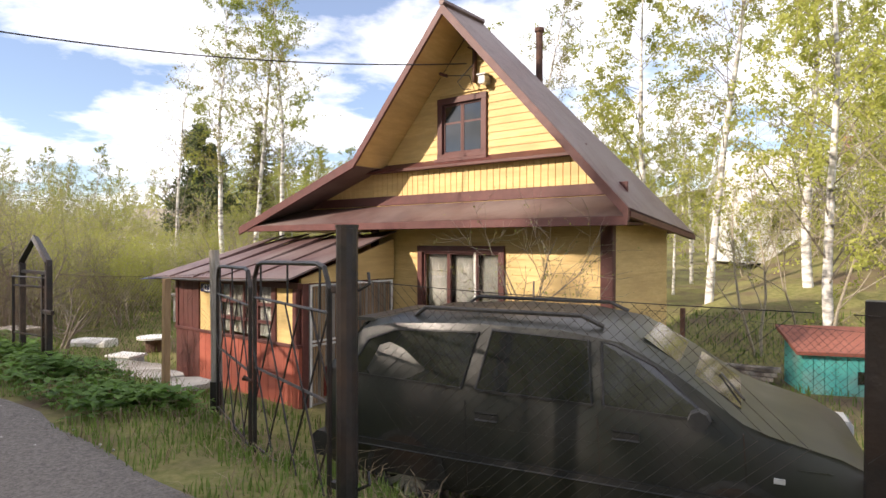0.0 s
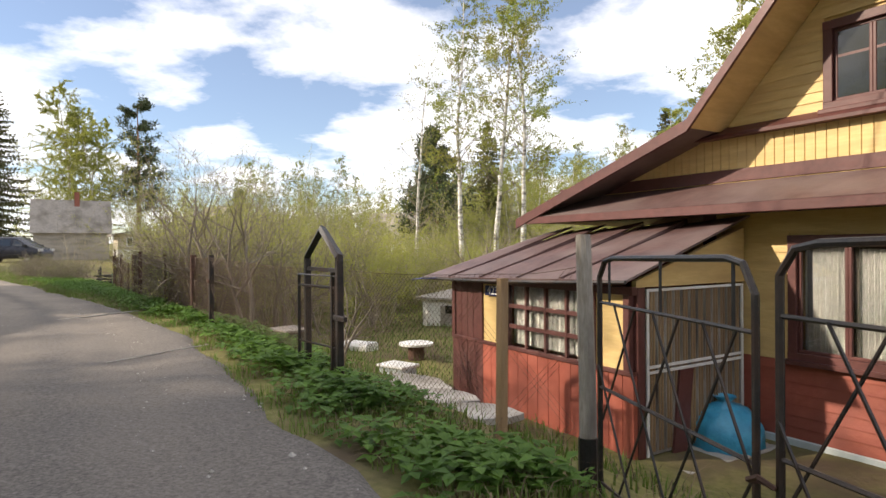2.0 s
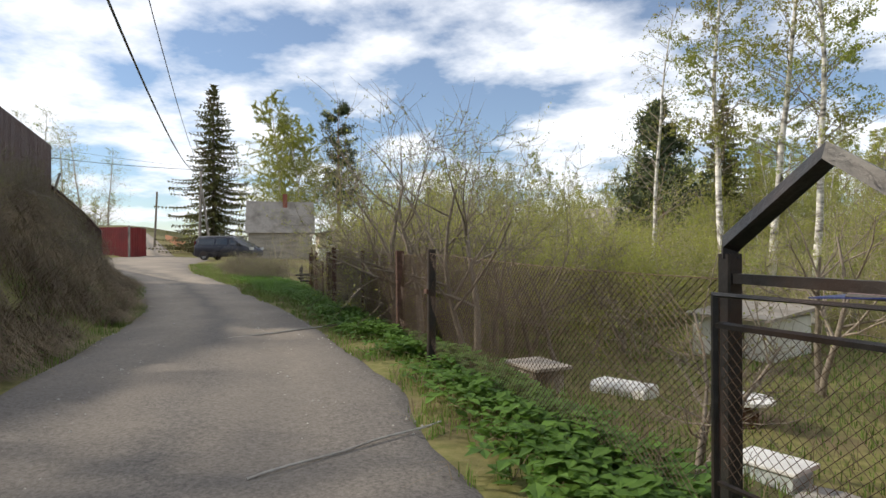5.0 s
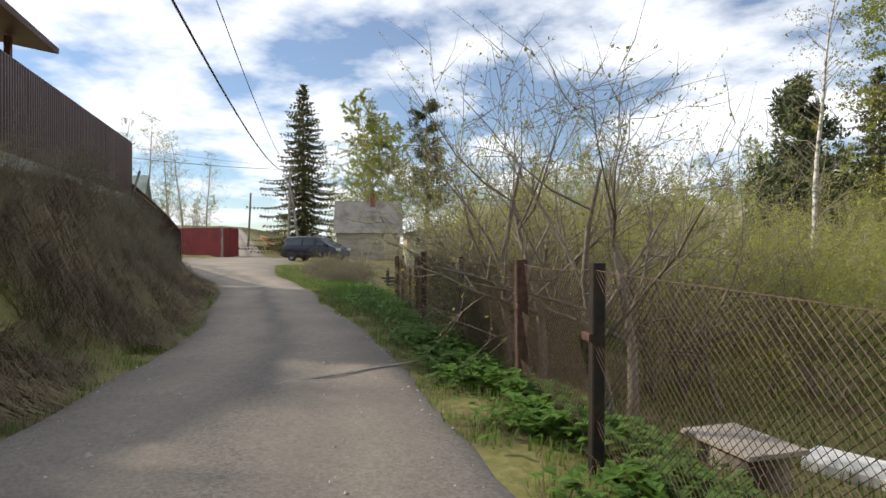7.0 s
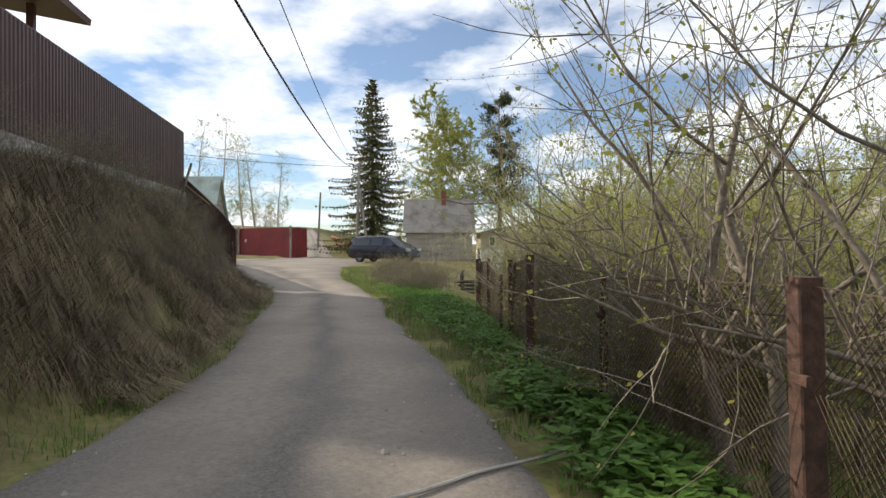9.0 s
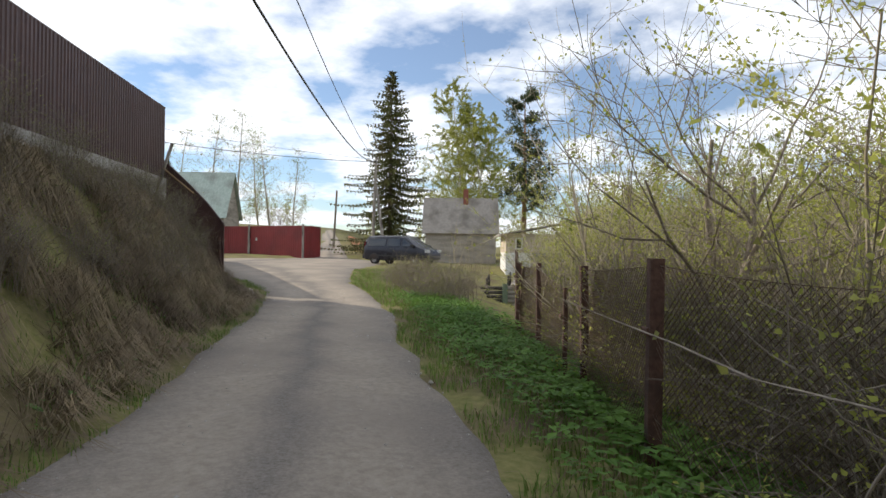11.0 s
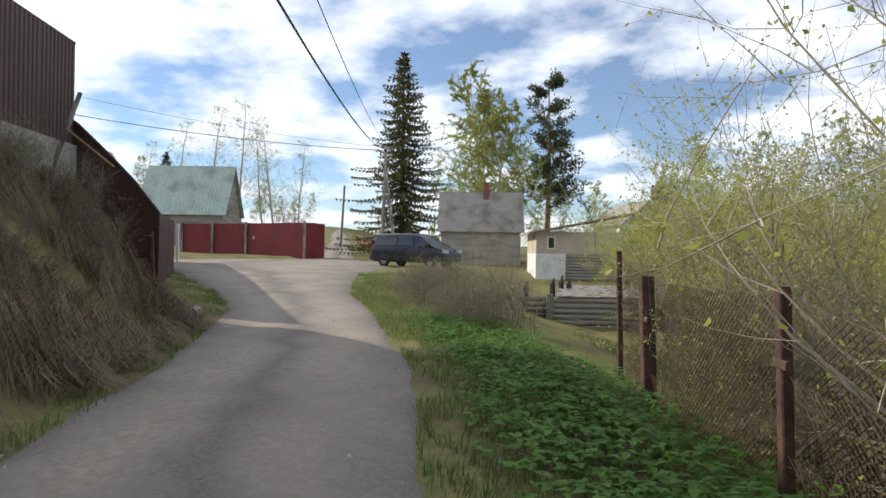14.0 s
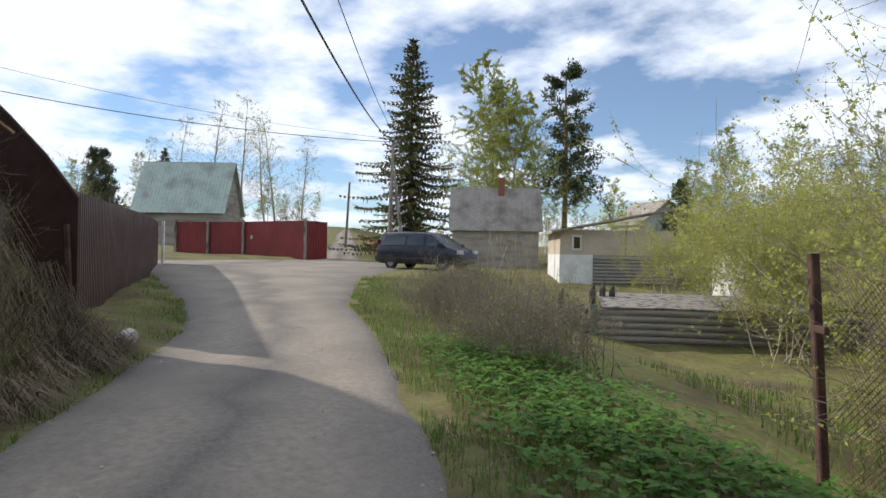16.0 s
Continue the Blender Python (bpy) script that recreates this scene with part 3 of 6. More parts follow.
for k in range(110):
    s, n = rng.uniform(-150, 40), rng.uniform(52, 130)
    plant("birch_tree", "far tree on the wooded hillside", "tree", birches[k % 3], s, n, rng.uniform(0, 360), rng.uniform(0.6, 1.0), "trees on the hillside", names=BN)
for k in range(60):
    s, n = rng.uniform(-75, 8), rng.uniform(15, 30)
    if -50 < s < -40 and n < 27 or s > -16 and n < 18:
        continue
    plant("willow_shrub", "tall willow scrub below the birches", "shrub", willow[k % 2], s, n, rng.uniform(0, 360), rng.uniform(0.9, 1.5), "willow scrub")
# garden shrubs and fruit trees beyond the fence
for s, n, v, size in [(-14.1, 3.95, 0, 1.2), (-15.1, 3.25, 0, 1.15), (-16.8, 6.0, 1, 1.2), (-17.5, 5.6, 0, 1.15), (-16.4, 3.6, 0, 1.0), (-19.6, 3.3, 0, 1.25), (-22.4, 3.4, 2, 1.1), (-25.6, 4.2, 2, 1.15), (-28.2, 4.6, 0, 1.1),
                      (-19.5, 4.6, 2, 1.1), (-17.0, 8.0, 1, 1.2), (-13.0, 9.0, 0, 1.1), (-21.5, 6.0, 1, 1.1), (-23.4, 6.2, 2, 1.2), (-30.5, 6.6, 2, 1.15)]:
    plant("fruit_tree", "bare old fruit tree with opening buds", "tree", fruit[v], s, n, rng.uniform(0, 360), size, "fruit trees in the garden")
for k in range(40):
    s, n = rng.uniform(-33, -16.5), rng.uniform(5.6, 17)
    plant("willow_shrub", "willow shrub in yellow-green spring leaf", "shrub", willow[k % 2], s, n, rng.uniform(0, 360), rng.uniform(0.55, 0.9), "willow thicket")
for s, n, size in [(-45.5, 6.7, 0.75), (-46.2, 8.3, 0.85), (-38.5, 7.0, 1.2), (-39.5, 8.6, 1.25), (-37.0, 8.3, 1.05), (-36.5, 6.6, 0.85), (-41, 10.5, 1.0), (-36, 12, .9), (-34, 14, .9), (-44, 13, 1), (-62, 6.5, .8), (-60, 9, .9), (-55, 12, 1.)]:
    plant("willow_shrub", "dense willow bush in bright new leaf", "shrub", willow[0], s, n, rng.uniform(0, 360), size, "willow thicket")
for k in range(26):
    s = -27.5 + 0.4 * k
    plant("willow_sapling", "tall willow saplings with opening yellow-green leaves", "shrub", sprout, s, rng.uniform(3.5, 7.0), k * 67.0, rng.uniform(0.55, 0.85), "willow saplings behind the fence")
for k in range(70):
    s = rng.uniform(-26.5, -16.5)
    plant("brushwood", "thick brown brushwood close behind wire fence", "shrub", brush[k % 2], s, rng.uniform(2.75, 4.2), rng.uniform(0, 360), rng.uniform(0.6, 0.95), "brushwood along the fence")
for k in range(36):
    s = rng.uniform(-25.0, -16)
    plant("brushwood", "thin brown brushwood stems behind wire fence", "shrub", brush[k % 2], s, rng.uniform(2.8, 4.6), rng.uniform(0, 360), rng.uniform(0.6, 0.95), "brushwood along the fence")
for k in range(30):
    s = rng.uniform(-38, -29.5)
    plant("brushwood", "low twiggy bush on the verge", "shrub", twiggy, s, right_edge(s) + rng.uniform(1.4, 2.7), rng.uniform(0, 360), rng.uniform(0.7, 1.1), "brushwood along the fence")
for s, n in [(-52, 0.6), (-52.8, 1.6), (-51.6, 2.4)]:
    plant("sapling_clump", "clump of pale bare saplings", "shrub", stems, s, n, rng.uniform(0, 360), 0.8, "saplings before the shed")
plant("fruit_tree", "leaning bare fruit tree by the metal fence", "tree", fruit[0], -60, -25, 0, 2.0)
plant("fruit_tree", "broken old bare garden tree", "tree", fruit[1], -86, -21, 0, 2.0)
for k in range(9):
    plant("willow_shrub", "tall dense scrub on the shaded side of the lane", "shrub", willow[0], -9.5 + k * 1.5, -6.3 - 0.9 * (k % 3), k * 77.0, rng.uniform(1.35, 1.7), "scrub on the bank")
for k in range(8):
    s = -8.7 + 1.35 * k
    plant("willow_shrub", "dense leafing willow on the crest of the bank", "shrub", willow[0], s, left_edge(s) - 3.4 - 0.5 * (k % 2), k * 53.0, 0.85, "willows on the bank")
# left side: slope shrubs and the trees that shade the lane
for k in range(9):
    s = rng.uniform(-8.5, 0)
    plant("willow_shrub", "leafing shrub on the bank", "shrub", willow[k % 2], s, left_edge(s) - rng.uniform(3.0, 4.2), rng.uniform(0, 360), rng.uniform(0.45, 0.6), "shrubs on the bank")
for s, n, size in [(-9.0, -9, 1.2), (-5, -10.5, 1.35), (-1.0, -8.5, 1.15), (3.5, -9.5, 1.3), (9, -8, 1.3)]:
    plant("birch_tree", "birch on the shaded side of the lane", "tree", grove, s, n, rng.uniform(0, 360), size * 0.62, "trees on the bank", names=BN)
for k in range(45):
    s = rng.uniform(-30, -9)
    plant("brushwood", "dry bramble on the bank", "shrub", brush[0], s, left_edge(s) - rng.uniform(1.0, 2.8), rng.uniform(0, 360), rng.uniform(0.3, 0.55), "brambles on the bank")
plant("fruit_tree", "bare tree in the yard beside the car", "tree", fruit[0], -1.8, 6.3, 0, 0.75)
for s, n, size, v in [(3.3, 5.2, 1.0, 1), (2.6, 12.4, 1.2, 2), (3.6, 9.0, 1.2, 0), (0.2, 11.6, 1.1, 2)]:
    plant("fruit_tree", "bare garden tree with buds", "tree", fruit[v], s, n, rng.uniform(0, 360), size, "garden trees")
plant("fruit_tree", "shrubby tree beside the wicket", "tree", fruit[1], -9.0, 3.9, 20, 0.6)


# ---------- grass and weeds ----------
def blades(count, area, tall, wide, seed, droop=0.3, over=None):
    rng = random.Random(seed)
    m = Mesh()
    for k in range(count):
        s, n = area(rng)
        z = rough_height(s, n) - 0.02
        a = rng.uniform(0, 6.283)
        h = tall * rng.uniform(0.4, 1.25)
        w = wide * rng.uniform(0.6, 1.2)
        dx, dy = math.cos(a), math.sin(a)
        b = h * droop * rng.uniform(0.3, 1.6)
        m.add([(s - dy * w, n + dx * w, z), (s + dy * w, n - dx * w, z), (s + dx * b * 0.4 + dy * w * 0.7, n + dy * b * 0.4 - dx * w * 0.7, z + h * 0.6),
               (s + dx * b * 0.4 - dy * w * 0.7, n + dy * b * 0.4 + dx * w * 0.7, z + h * 0.6), (s + dx * b, n + dy * b, z + h * (1 - 0.35 * droop))],
              [(0, 1, 2, 3), (3, 2, 4)])
    return m


def patchy(rng, s, n, f=0.7, lim=0.0):
    return noise.noise(Vector((s * f, n * f, 9.0))) > lim


def verge_right(rng):
    while True:
        s = rng.uniform(-44, 5)
        d = abs(rng.gauss(0, 0.9)) if s < -17 else rng.uniform(-0.08, 1.3)
        n = right_edge(s) + d
        if d > 0.35 or patchy(rng, s, n, 1.4, -0.05):
            return s, n


def verge_left(rng):
    while True:
        s = rng.uniform(-46, 2)
        n = left_edge(s) - abs(rng.gauss(0, 0.55)) + 0.1
        if patchy(rng, s, n, 1.2, -0.1):
            return s, n


def bank_area(rng):
    while True:
        s = rng.uniform(-30.2, -6)
        n = left_edge(s) - rng.uniform(0.25, 4.2)
        if patchy(rng, s, n, 0.9, -0.15):
            return s, n


def yard(rng):
    while True:
        s, n = rng.uniform(-34, 4), rng.uniform(2.6, 15)
        if n > right_edge(s) + 0.5 and not (-9 < s < -1.2 and 5.3 < n < 11):
            return s, n


def lane_mid(rng):
    s = rng.choice([-30.0, -27.6, -36, -24.6])
    s += rng.gauss(0, 0.35)
    return s, (left_edge(s) * 0.55 + right_edge(s) * 0.45) + rng.gauss(0, 0.14)


solid("grass", blades(30000, verge_right, 0.14, 0.005, 1), GRASS, "green spring grass along the lane", "grass", kind="stuff")
solid("grass", blades(9000, verge_left, 0.13, 0.005, 2), GRASS, "short grass at the foot of the bank", "grass", kind="stuff")
solid("dry_grass", blades(42000, bank_area, 0.42, 0.004, 3, 1.5), STRAW, "dry straw-coloured grass hanging over the bank", "grass", kind="stuff")
solid("grass", blades(9000, bank_area, 0.2, 0.006, 4, 0.6), GRASS, "green tufts on the bank", "grass", kind="stuff")
solid("grass", blades(34000, yard, 0.17, 0.009, 5), GRASS, "lush garden grass", "grass", kind="stuff")
solid("dry_grass", blades(7000, yard, 0.3, 0.005, 6, 0.9), STRAW, "last year's dry grass in the garden", "grass", kind="stuff")
solid("dry_grass", blades(7000, verge_right, 0.22, 0.004, 8, 1.3), STRAW, "dry grass among the verge", "grass", kind="stuff")
solid("grass", blades(500, lane_mid, 0.06, 0.004, 7), GRASS, "small grass tufts growing in the lane", "grass", kind="stuff")


def tufts(count, seed):
    """Clumps of long dead grass, combed down the bank."""
    rng = random.Random(seed)
    m = Mesh()
    for k in range(count):
        s, n = bank_area(rng)
        z = rough_height(s, n) - 0.02
        lean = rng.uniform(-0.9, 0.9)
        for j in range(rng.randrange(10, 26)):
            a, b = s + rng.gauss(0, 0.06), n + rng.gauss(0, 0.05)
            L = rng.uniform(0.25, 0.7)
            dx, dy = lean + rng.gauss(0, 0.25), 1 + rng.gauss(0, 0.2)
            q = math.hypot(dx, dy)
            dx, dy = dx / q * L, dy / q * L
            w = rng.uniform(0.003, 0.007)
            h = rng.uniform(0.08, 0.26)
            e = rough_height(a + dx, b + dy) + 0.02
            mid = (a + dx * 0.45, b + dy * 0.45, z + h)
            m.add([(a - w, b, z), (a + w, b, z), (mid[0] + w, mid[1], mid[2]), (mid[0] - w, mid[1], mid[2]), (a + dx, b + dy, max(e, z - 0.5))], [(0, 1, 2, 3), (3, 2, 4)])
    return m


solid("dry_grass", tufts(1500, 12), STRAW, "long dead grass combed down the bank", "grass", kind="stuff")


def weeds(count, area, seed, size):
    rng = random.Random(seed)
    m = Mesh()
    for k in range(count):
        s, n = area(rng)
        z = rough_height(s, n)
        h = rng.uniform(0.03, 0.22)
        p = Vector((s, n, z + h))
        for j in range(3):
            a = rng.uniform(0, 6.283)
            L = size * rng.uniform(0.5, 1.3)
            out = Vector((math.cos(a), math.sin(a), rng.uniform(-0.1, 0.6)))
            side = Vector((-math.sin(a), math.cos(a), 0)) * L * 0.34
            tip = p + out * L - Vector((0, 0, L * 0.25))
            mid = p + out * L * 0.5
            m.add([tuple(p), tuple(mid + side), tuple(tip), tuple(mid - side), tuple(mid - Vector((0, 0, L * 0.08)))], [(0, 4, 1), (1, 4, 2), (2, 4, 3), (3, 4, 0)])
    return m


def weed_area(rng):
    while True:
        s = rng.uniform(-17, -3.4)
        d = rng.triangular(0.05, 1.35, 0.7)
        if patchy(rng, s, d, 0.8, -0.25):
            return s, right_edge(s) + d


def weed_late(rng):
    s = rng.uniform(-31, -17)
    return s, right_edge(s) + rng.triangular(0.3, 2.4, 1.2)


solid("weeds", weeds(4200, weed_area, 1, 0.1), WEED, "broad-leaved green weeds in a dense strip", "weeds", kind="stuff")
solid("weeds", weeds(6500, weed_late, 2, 0.075), WEED, "fresh ground elder on the verge", "weeds", kind="stuff")
solid("weeds", weeds(1500, bank_area, 3, 0.07), WEED, "nettles on the bank", "weeds", kind="stuff")

pebbles = Mesh()
for k in range(1500):
    s = rng.uniform(-34, 3)
    e = rng.random()
    n = left_edge(s) * e + right_edge(s) * (1 - e)
    r = rng.uniform(0.006, 0.02) * (2 if rng.random() < 0.04 else 1)
    z = lane_z(s) + 0.035
    pebbles.add([(s - r, n, z), (s, n - r * .8, z), (s + r, n, z), (s, n + r, z), (s, n, z + r * .8), (s, n, z - r)],
                [(0, 1, 4), (1, 2, 4), (2, 3, 4), (3, 0, 4), (1, 0, 5), (2, 1, 5), (3, 2, 5), (0, 3, 5)])
solid("gravel", pebbles, CONC, "loose pebbles on the lane", "gravel", kind="stuff")


# ---------- the yellow house ----------
def boards_h(parent, x0, x1, z0, z1, y, holes, material, step=0.115, edge=None):
    """Overlapping level boards, one object each, cut round the holes and by a sloping outline edge(z) -> (lo, hi)."""
    z, cache = z0, {}
    while z < z1 - 0.01:
        t = min(z + step, z1)
        lo, hi = x0, x1
        if edge:
            a, b = edge(t), edge(z)
            lo, hi = max(a[0], b[0], x0), min(a[1], b[1], x1)
        runs = [(lo, hi)]
        for hx0, hx1, hz0, hz1 in holes:
            if hz0 < t - 0.02 and hz1 > z + 0.02:
                runs = [r for a, b in runs for r in ((a, min(b, hx0)), (max(a, hx1), b)) if r[1] - r[0] > 0.03]
        for a, b in runs:
            if b - a < 0.05:
                continue
            m = Mesh().prism([(y - 0.016, z - 0.004), (y - 0.016, z + 0.006), (y - 0.005, t - 0.002), (y + 0.01, t - 0.002), (y + 0.01, z)], a, b, 0)
            part("board", m, material, parent)
        z = t


def frame_box(parent, name, x0, x1, z0, z1, y0, y1, w, material, label=""):
    m = Mesh()
    m.box(x0, y0, z1 - w, x1, y1, z1, 0.006).box(x0, y0, z0, x1, y1, z0 + w, 0.006)
    m.box(x0, y0 + 0.002, z0 + w, x0 + w, y1, z1 - w, 0.006).box(x1 - w, y0 + 0.002, z0 + w, x1, y1, z1 - w, 0.006)
    return part(name, m, material, parent, label)


def pane(parent, x0, x1, z0, z1, y):
    ob = part("pane", Mesh().box(x0, y - 0.002, z0, x1, y + 0.002, z1), GLASS, parent)
    ob.visible_shadow = False
    return ob


HS, HN, HZ = -5.75, 7.72, -1.0
house = thing("house", "yellow boarded dacha with oxblood trim and steep gable roof", "house", HS, HN, HZ)
FW, DEP = 4.36, 2.25
E1 = 1.0
win = (1.03, 2.74, 1.0, 2.46)
gwin = (1.39, 2.36, 3.84, 4.84)
core = Mesh()
core.box(0, 0.012, 0, win[0] + 0.06, 0.14, 2.8).box(win[1] - 0.06, 0.012, 0, FW, 0.14, 2.8).box(win[0] + 0.06, 0.012, 0, win[1] - 0.06, 0.14, win[2] + 0.06).box(win[0] + 0.06, 0.012, win[3] - 0.06, win[1] - 0.06, 0.14, 2.8)
core.box(FW - 0.12, 0.14, 0, FW, DEP, 2.8).box(0, 0.14, 0, 0.12, DEP, 2.8).box(0.12, DEP - 0.12, 0, FW - 0.12, DEP, 2.8)
core.box(-3.0, 0.3, 0, -2.88, DEP, 2.6).box(-2.88, DEP - 0.12, 0, 0, DEP, 2.6)
part("wall", core, YELLOW, house)
for x0, x1, z0, z1 in [(0.05, FW, 0.1, 1.0)]:
    boards_h(house, x0, x1, z0, z1, 0, [], REDWALL, 0.13)
boards_h(house, 0.05, FW - 0.05, 1.0, 2.78, 0, [win], YELLOW)
z = 0.1
while z < 2.75:
    part("board", Mesh().prism([(FW + 0.016, z - 0.004), (FW + 0.016, z + 0.006), (FW + 0.005, min(z + 0.113, 2.75)), (FW - 0.005, min(z + 0.113, 2.75)), (FW - 0.005, z)], 0.03, DEP, 1), YELLOW, house)
    z += 0.115
part("plinth", Mesh().box(-0.03, -0.04, -0.25, FW + 0.04, 0.1, 0.1, 0.012), BLUEPL, house, "pale blue painted plinth")
for x in (0.0, FW - 0.02):
    part("corner_board", Mesh().box(x - 0.08, -0.045, 0.05, x + 0.1, 0.06, 2.76, 0.01), BROWN, house)
# gable: outline, wall and boards
GY = 0.08
LK, RK, AP = (0.15, 3.88), (4.25, 3.72), (2.06, 6.0)
part("gable_wall", Mesh().prism([(-2.75, 2.85), (-2.75, 3.02), (LK[0] - 0.02, 3.83), (AP[0], 5.9), (4.55, 3.1), (4.55, 2.85)], GY + 0.012, GY + 0.1, 1), YELLOW, house)


def gable_edge(zz):
    lo = AP[0] - (5.9 - zz) * (AP[0] - LK[0]) / (5.9 - LK[1]) if zz > LK[1] else LK[0] - (LK[1] - zz) * 2.9 / 0.86
    hi = AP[0] + (5.9 - zz) * (4.55 - AP[0]) / (5.9 - 3.1)
    return lo, hi


boards_h(house, -3, 5, 3.86, 5.85, GY, [gwin], YELLOW, 0.115, gable_edge)
x = -2.6
while x < 4.5:
    zt = min(3.74, 3.02 + (x + 2.75) * 0.28, 3.1 + (4.5 - x) * 1.05)
    if zt > 3.2:
        part("board", Mesh().box(x, GY - 0.014, 3.15, x + 0.112, GY + 0.012, zt, 0.005), YELLOW, house)
    x += 0.118
part("ledge", Mesh().prism([(GY - 0.16, 3.72), (GY - 0.16, 3.76), (GY + 0.01, 3.88), (GY + 0.01, 3.72)], -0.3, 4.0, 0), BROWN, house)
part("skirt_roof", Mesh().slab((-3.15, -0.64, 2.84), (4.85, -0.64, 2.84), (4.6, GY + 0.01, 3.16), (-3.0, GY + 0.01, 3.16), 0.03), ROOFM, house, "sheet metal skirt roof across the gable")
part("fascia", Mesh().box(-3.18, -0.67, 2.72, 4.88, -0.635, 2.83, 0.006), BROWN, house)
part("soffit", Mesh().box(-3.1, -0.63, 2.74, 4.8, GY, 2.77), BROWN, house)
part("skirt_board", Mesh().box(-2.9, GY - 0.03, 3.16, 4.6, GY - 0.0165, 3.32, 0.004), BROWN, house)
# main roof
# a short ridge, hipped away from the lane
RB = DEP + 0.2
HIP = (AP[0], 0.35, AP[1] + 0.03)
EL, ER = (-3.2, RB, 2.75), (4.74, RB, 2.66)
VF = -0.64
part("roof", Mesh().slab((4.9, VF, 2.93), ER, HIP, (AP[0], VF, AP[1] + 0.03), 0.05), ROOFM, house)
part("roof", Mesh().slab((AP[0], VF, AP[1] + 0.03), HIP, (LK[0] - 0.1, RB, LK[1] - 0.15), (LK[0], VF, LK[1] + 0.03), 0.05), ROOFM, house)
part("roof", Mesh().slab((LK[0], VF, LK[1] + 0.03), (LK[0] - 0.1, RB, LK[1] - 0.15), EL, (-3.2, VF, 2.81), 0.05), ROOFM, house)
part("roof", Mesh().add([HIP, ER, EL, (LK[0] - 0.1, RB, LK[1] - 0.15)], [(0, 1, 2, 3)]), ROOFM, house)
for a, b in [(AP, LK), (LK, (-3.2, 2.78)), (AP, (4.9, 2.9))]:
    w = 0.12
    part("verge_board", Mesh().prism([(a[0], a[1] + 0.03), (b[0], b[1] + 0.03), (b[0], b[1] - w), (a[0], a[1] - w)], -0.69, -0.645, 1), BROWN, house)
    if b[0] > -3 and b[0] < 4:
        part("soffit_board", Mesh().prism([(a[0], a[1] - 0.05), (b[0], b[1] - 0.05), (b[0], b[1] - 0.075), (a[0], a[1] - 0.075)], -0.64, GY, 1), YELLOW, house, "yellow boarded soffit")
part("eaves_board", Mesh().tube([(4.87, -0.62, 2.86), (4.72, RB, 2.6)], 0.05, 4), BROWN, house)
part("roof_edge", Mesh().tube([(AP[0], -0.7, AP[1] + 0.05), (AP[0], 0.36, AP[1] + 0.05)], 0.05, 6), ROOFM, house)


def window_unit(nm, label, x0, x1, z0, z1, y, mull, bars, curtain):
    # dark panel behind the panes, its colour standing in for the unlit room
    w = part(nm, Mesh().box(x0 + 0.08, y + 0.2, z0 + 0.08, x1 - 0.08, y + 0.22, z1 - 0.08), ROOMSHADE, house, label)
    frame_box(w, "casing", x0, x1, z0, z1, y - 0.055, y + 0.03, 0.1, BROWN)
    part("window_sill", Mesh().box(x0 - 0.03, y - 0.1, z0 - 0.035, x1 + 0.03, y + 0.03, z0 + 0.02, 0.008), BROWN, w)
    xs = [x0 + 0.1] + mull + [x1 - 0.1]
    for a, b in zip(xs, xs[1:]):
        frame_box(w, "sash", a, b, z0 + 0.1, z1 - 0.1, y - 0.01, y + 0.04, 0.035, BROWN)
        if curtain:
            pane(w, a + 0.035, b - 0.035, z0 + 0.135, z1 - 0.135, y + 0.02)
        else:
            part("pane", Mesh().box(a + 0.035, y + 0.001, z0 + 0.135, b - 0.035, y + 0.006, z1 - 0.135), GLASSDARK, w)
        if bars:
            part("glazing_bar", Mesh().box(a + 0.035, y, z1 - 0.42, b - 0.035, y + 0.03, z1 - 0.39), BROWN, w)
    if curtain:
        rng2 = random.Random(4)
        for a, b, zt in curtain:
            m = Mesh()
            N = 22
            for i in range(N + 1):
                xx = a + (b - a) * i / N
                yy = y + 0.11 + 0.018 * math.sin(i * 2.1)
                m.v += [(xx, yy, z0 + 0.12), (xx, yy, zt)]
            m.f = [(2 * i, 2 * i + 2, 2 * i + 3, 2 * i + 1) for i in range(N)]
            part("curtain", m, CURTAIN, w, "white net curtain")
    return w


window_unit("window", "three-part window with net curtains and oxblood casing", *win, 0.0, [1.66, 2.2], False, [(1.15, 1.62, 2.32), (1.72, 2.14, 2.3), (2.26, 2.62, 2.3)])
part("white_mullion", Mesh().box(2.16, -0.012, 1.1, 2.2, 0.03, 2.36, 0.004), WHITE, house, "white painted mullion")
window_unit("window", "attic window with dark glass and oxblood casing", *gwin, GY, [1.87], True, [])
# chimney pipe, lamp, bracket and cables on the gable
part("stove_pipe", Mesh().tube([(2.5, 1.4, 4.6), (2.5, 1.4, 6.1)], 0.06, 10).tube([(2.5, 1.4, 6.08), (2.5, 1.4, 6.14)], 0.085, 10), RUST, house, "rusty stove pipe")
part("bracket", Mesh().box(2.13, -0.02, 5.0, 2.17, 0.05, 5.55).bar((2.15, 0, 5.5), (2.15, -0.16, 5.5), 0.02), RUST, house)
part("wall_lamp", Mesh().box(2.3, -0.1, 4.93, 2.42, 0.06, 5.06, 0.02).box(2.28, -0.12, 5.06, 2.44, 0.06, 5.08), LAMPG, house, "small grey floodlight")
part("cable", Mesh().tube([(2.15, -0.05, 5.25), (1.9, -0.1, 5.02), (2.0, -0.08, 4.9), (2.2, -0.05, 4.86), (2.1, -0.05, 5.1), (1.75, -0.12, 5.14)], 0.009, 5), BLACK, house)
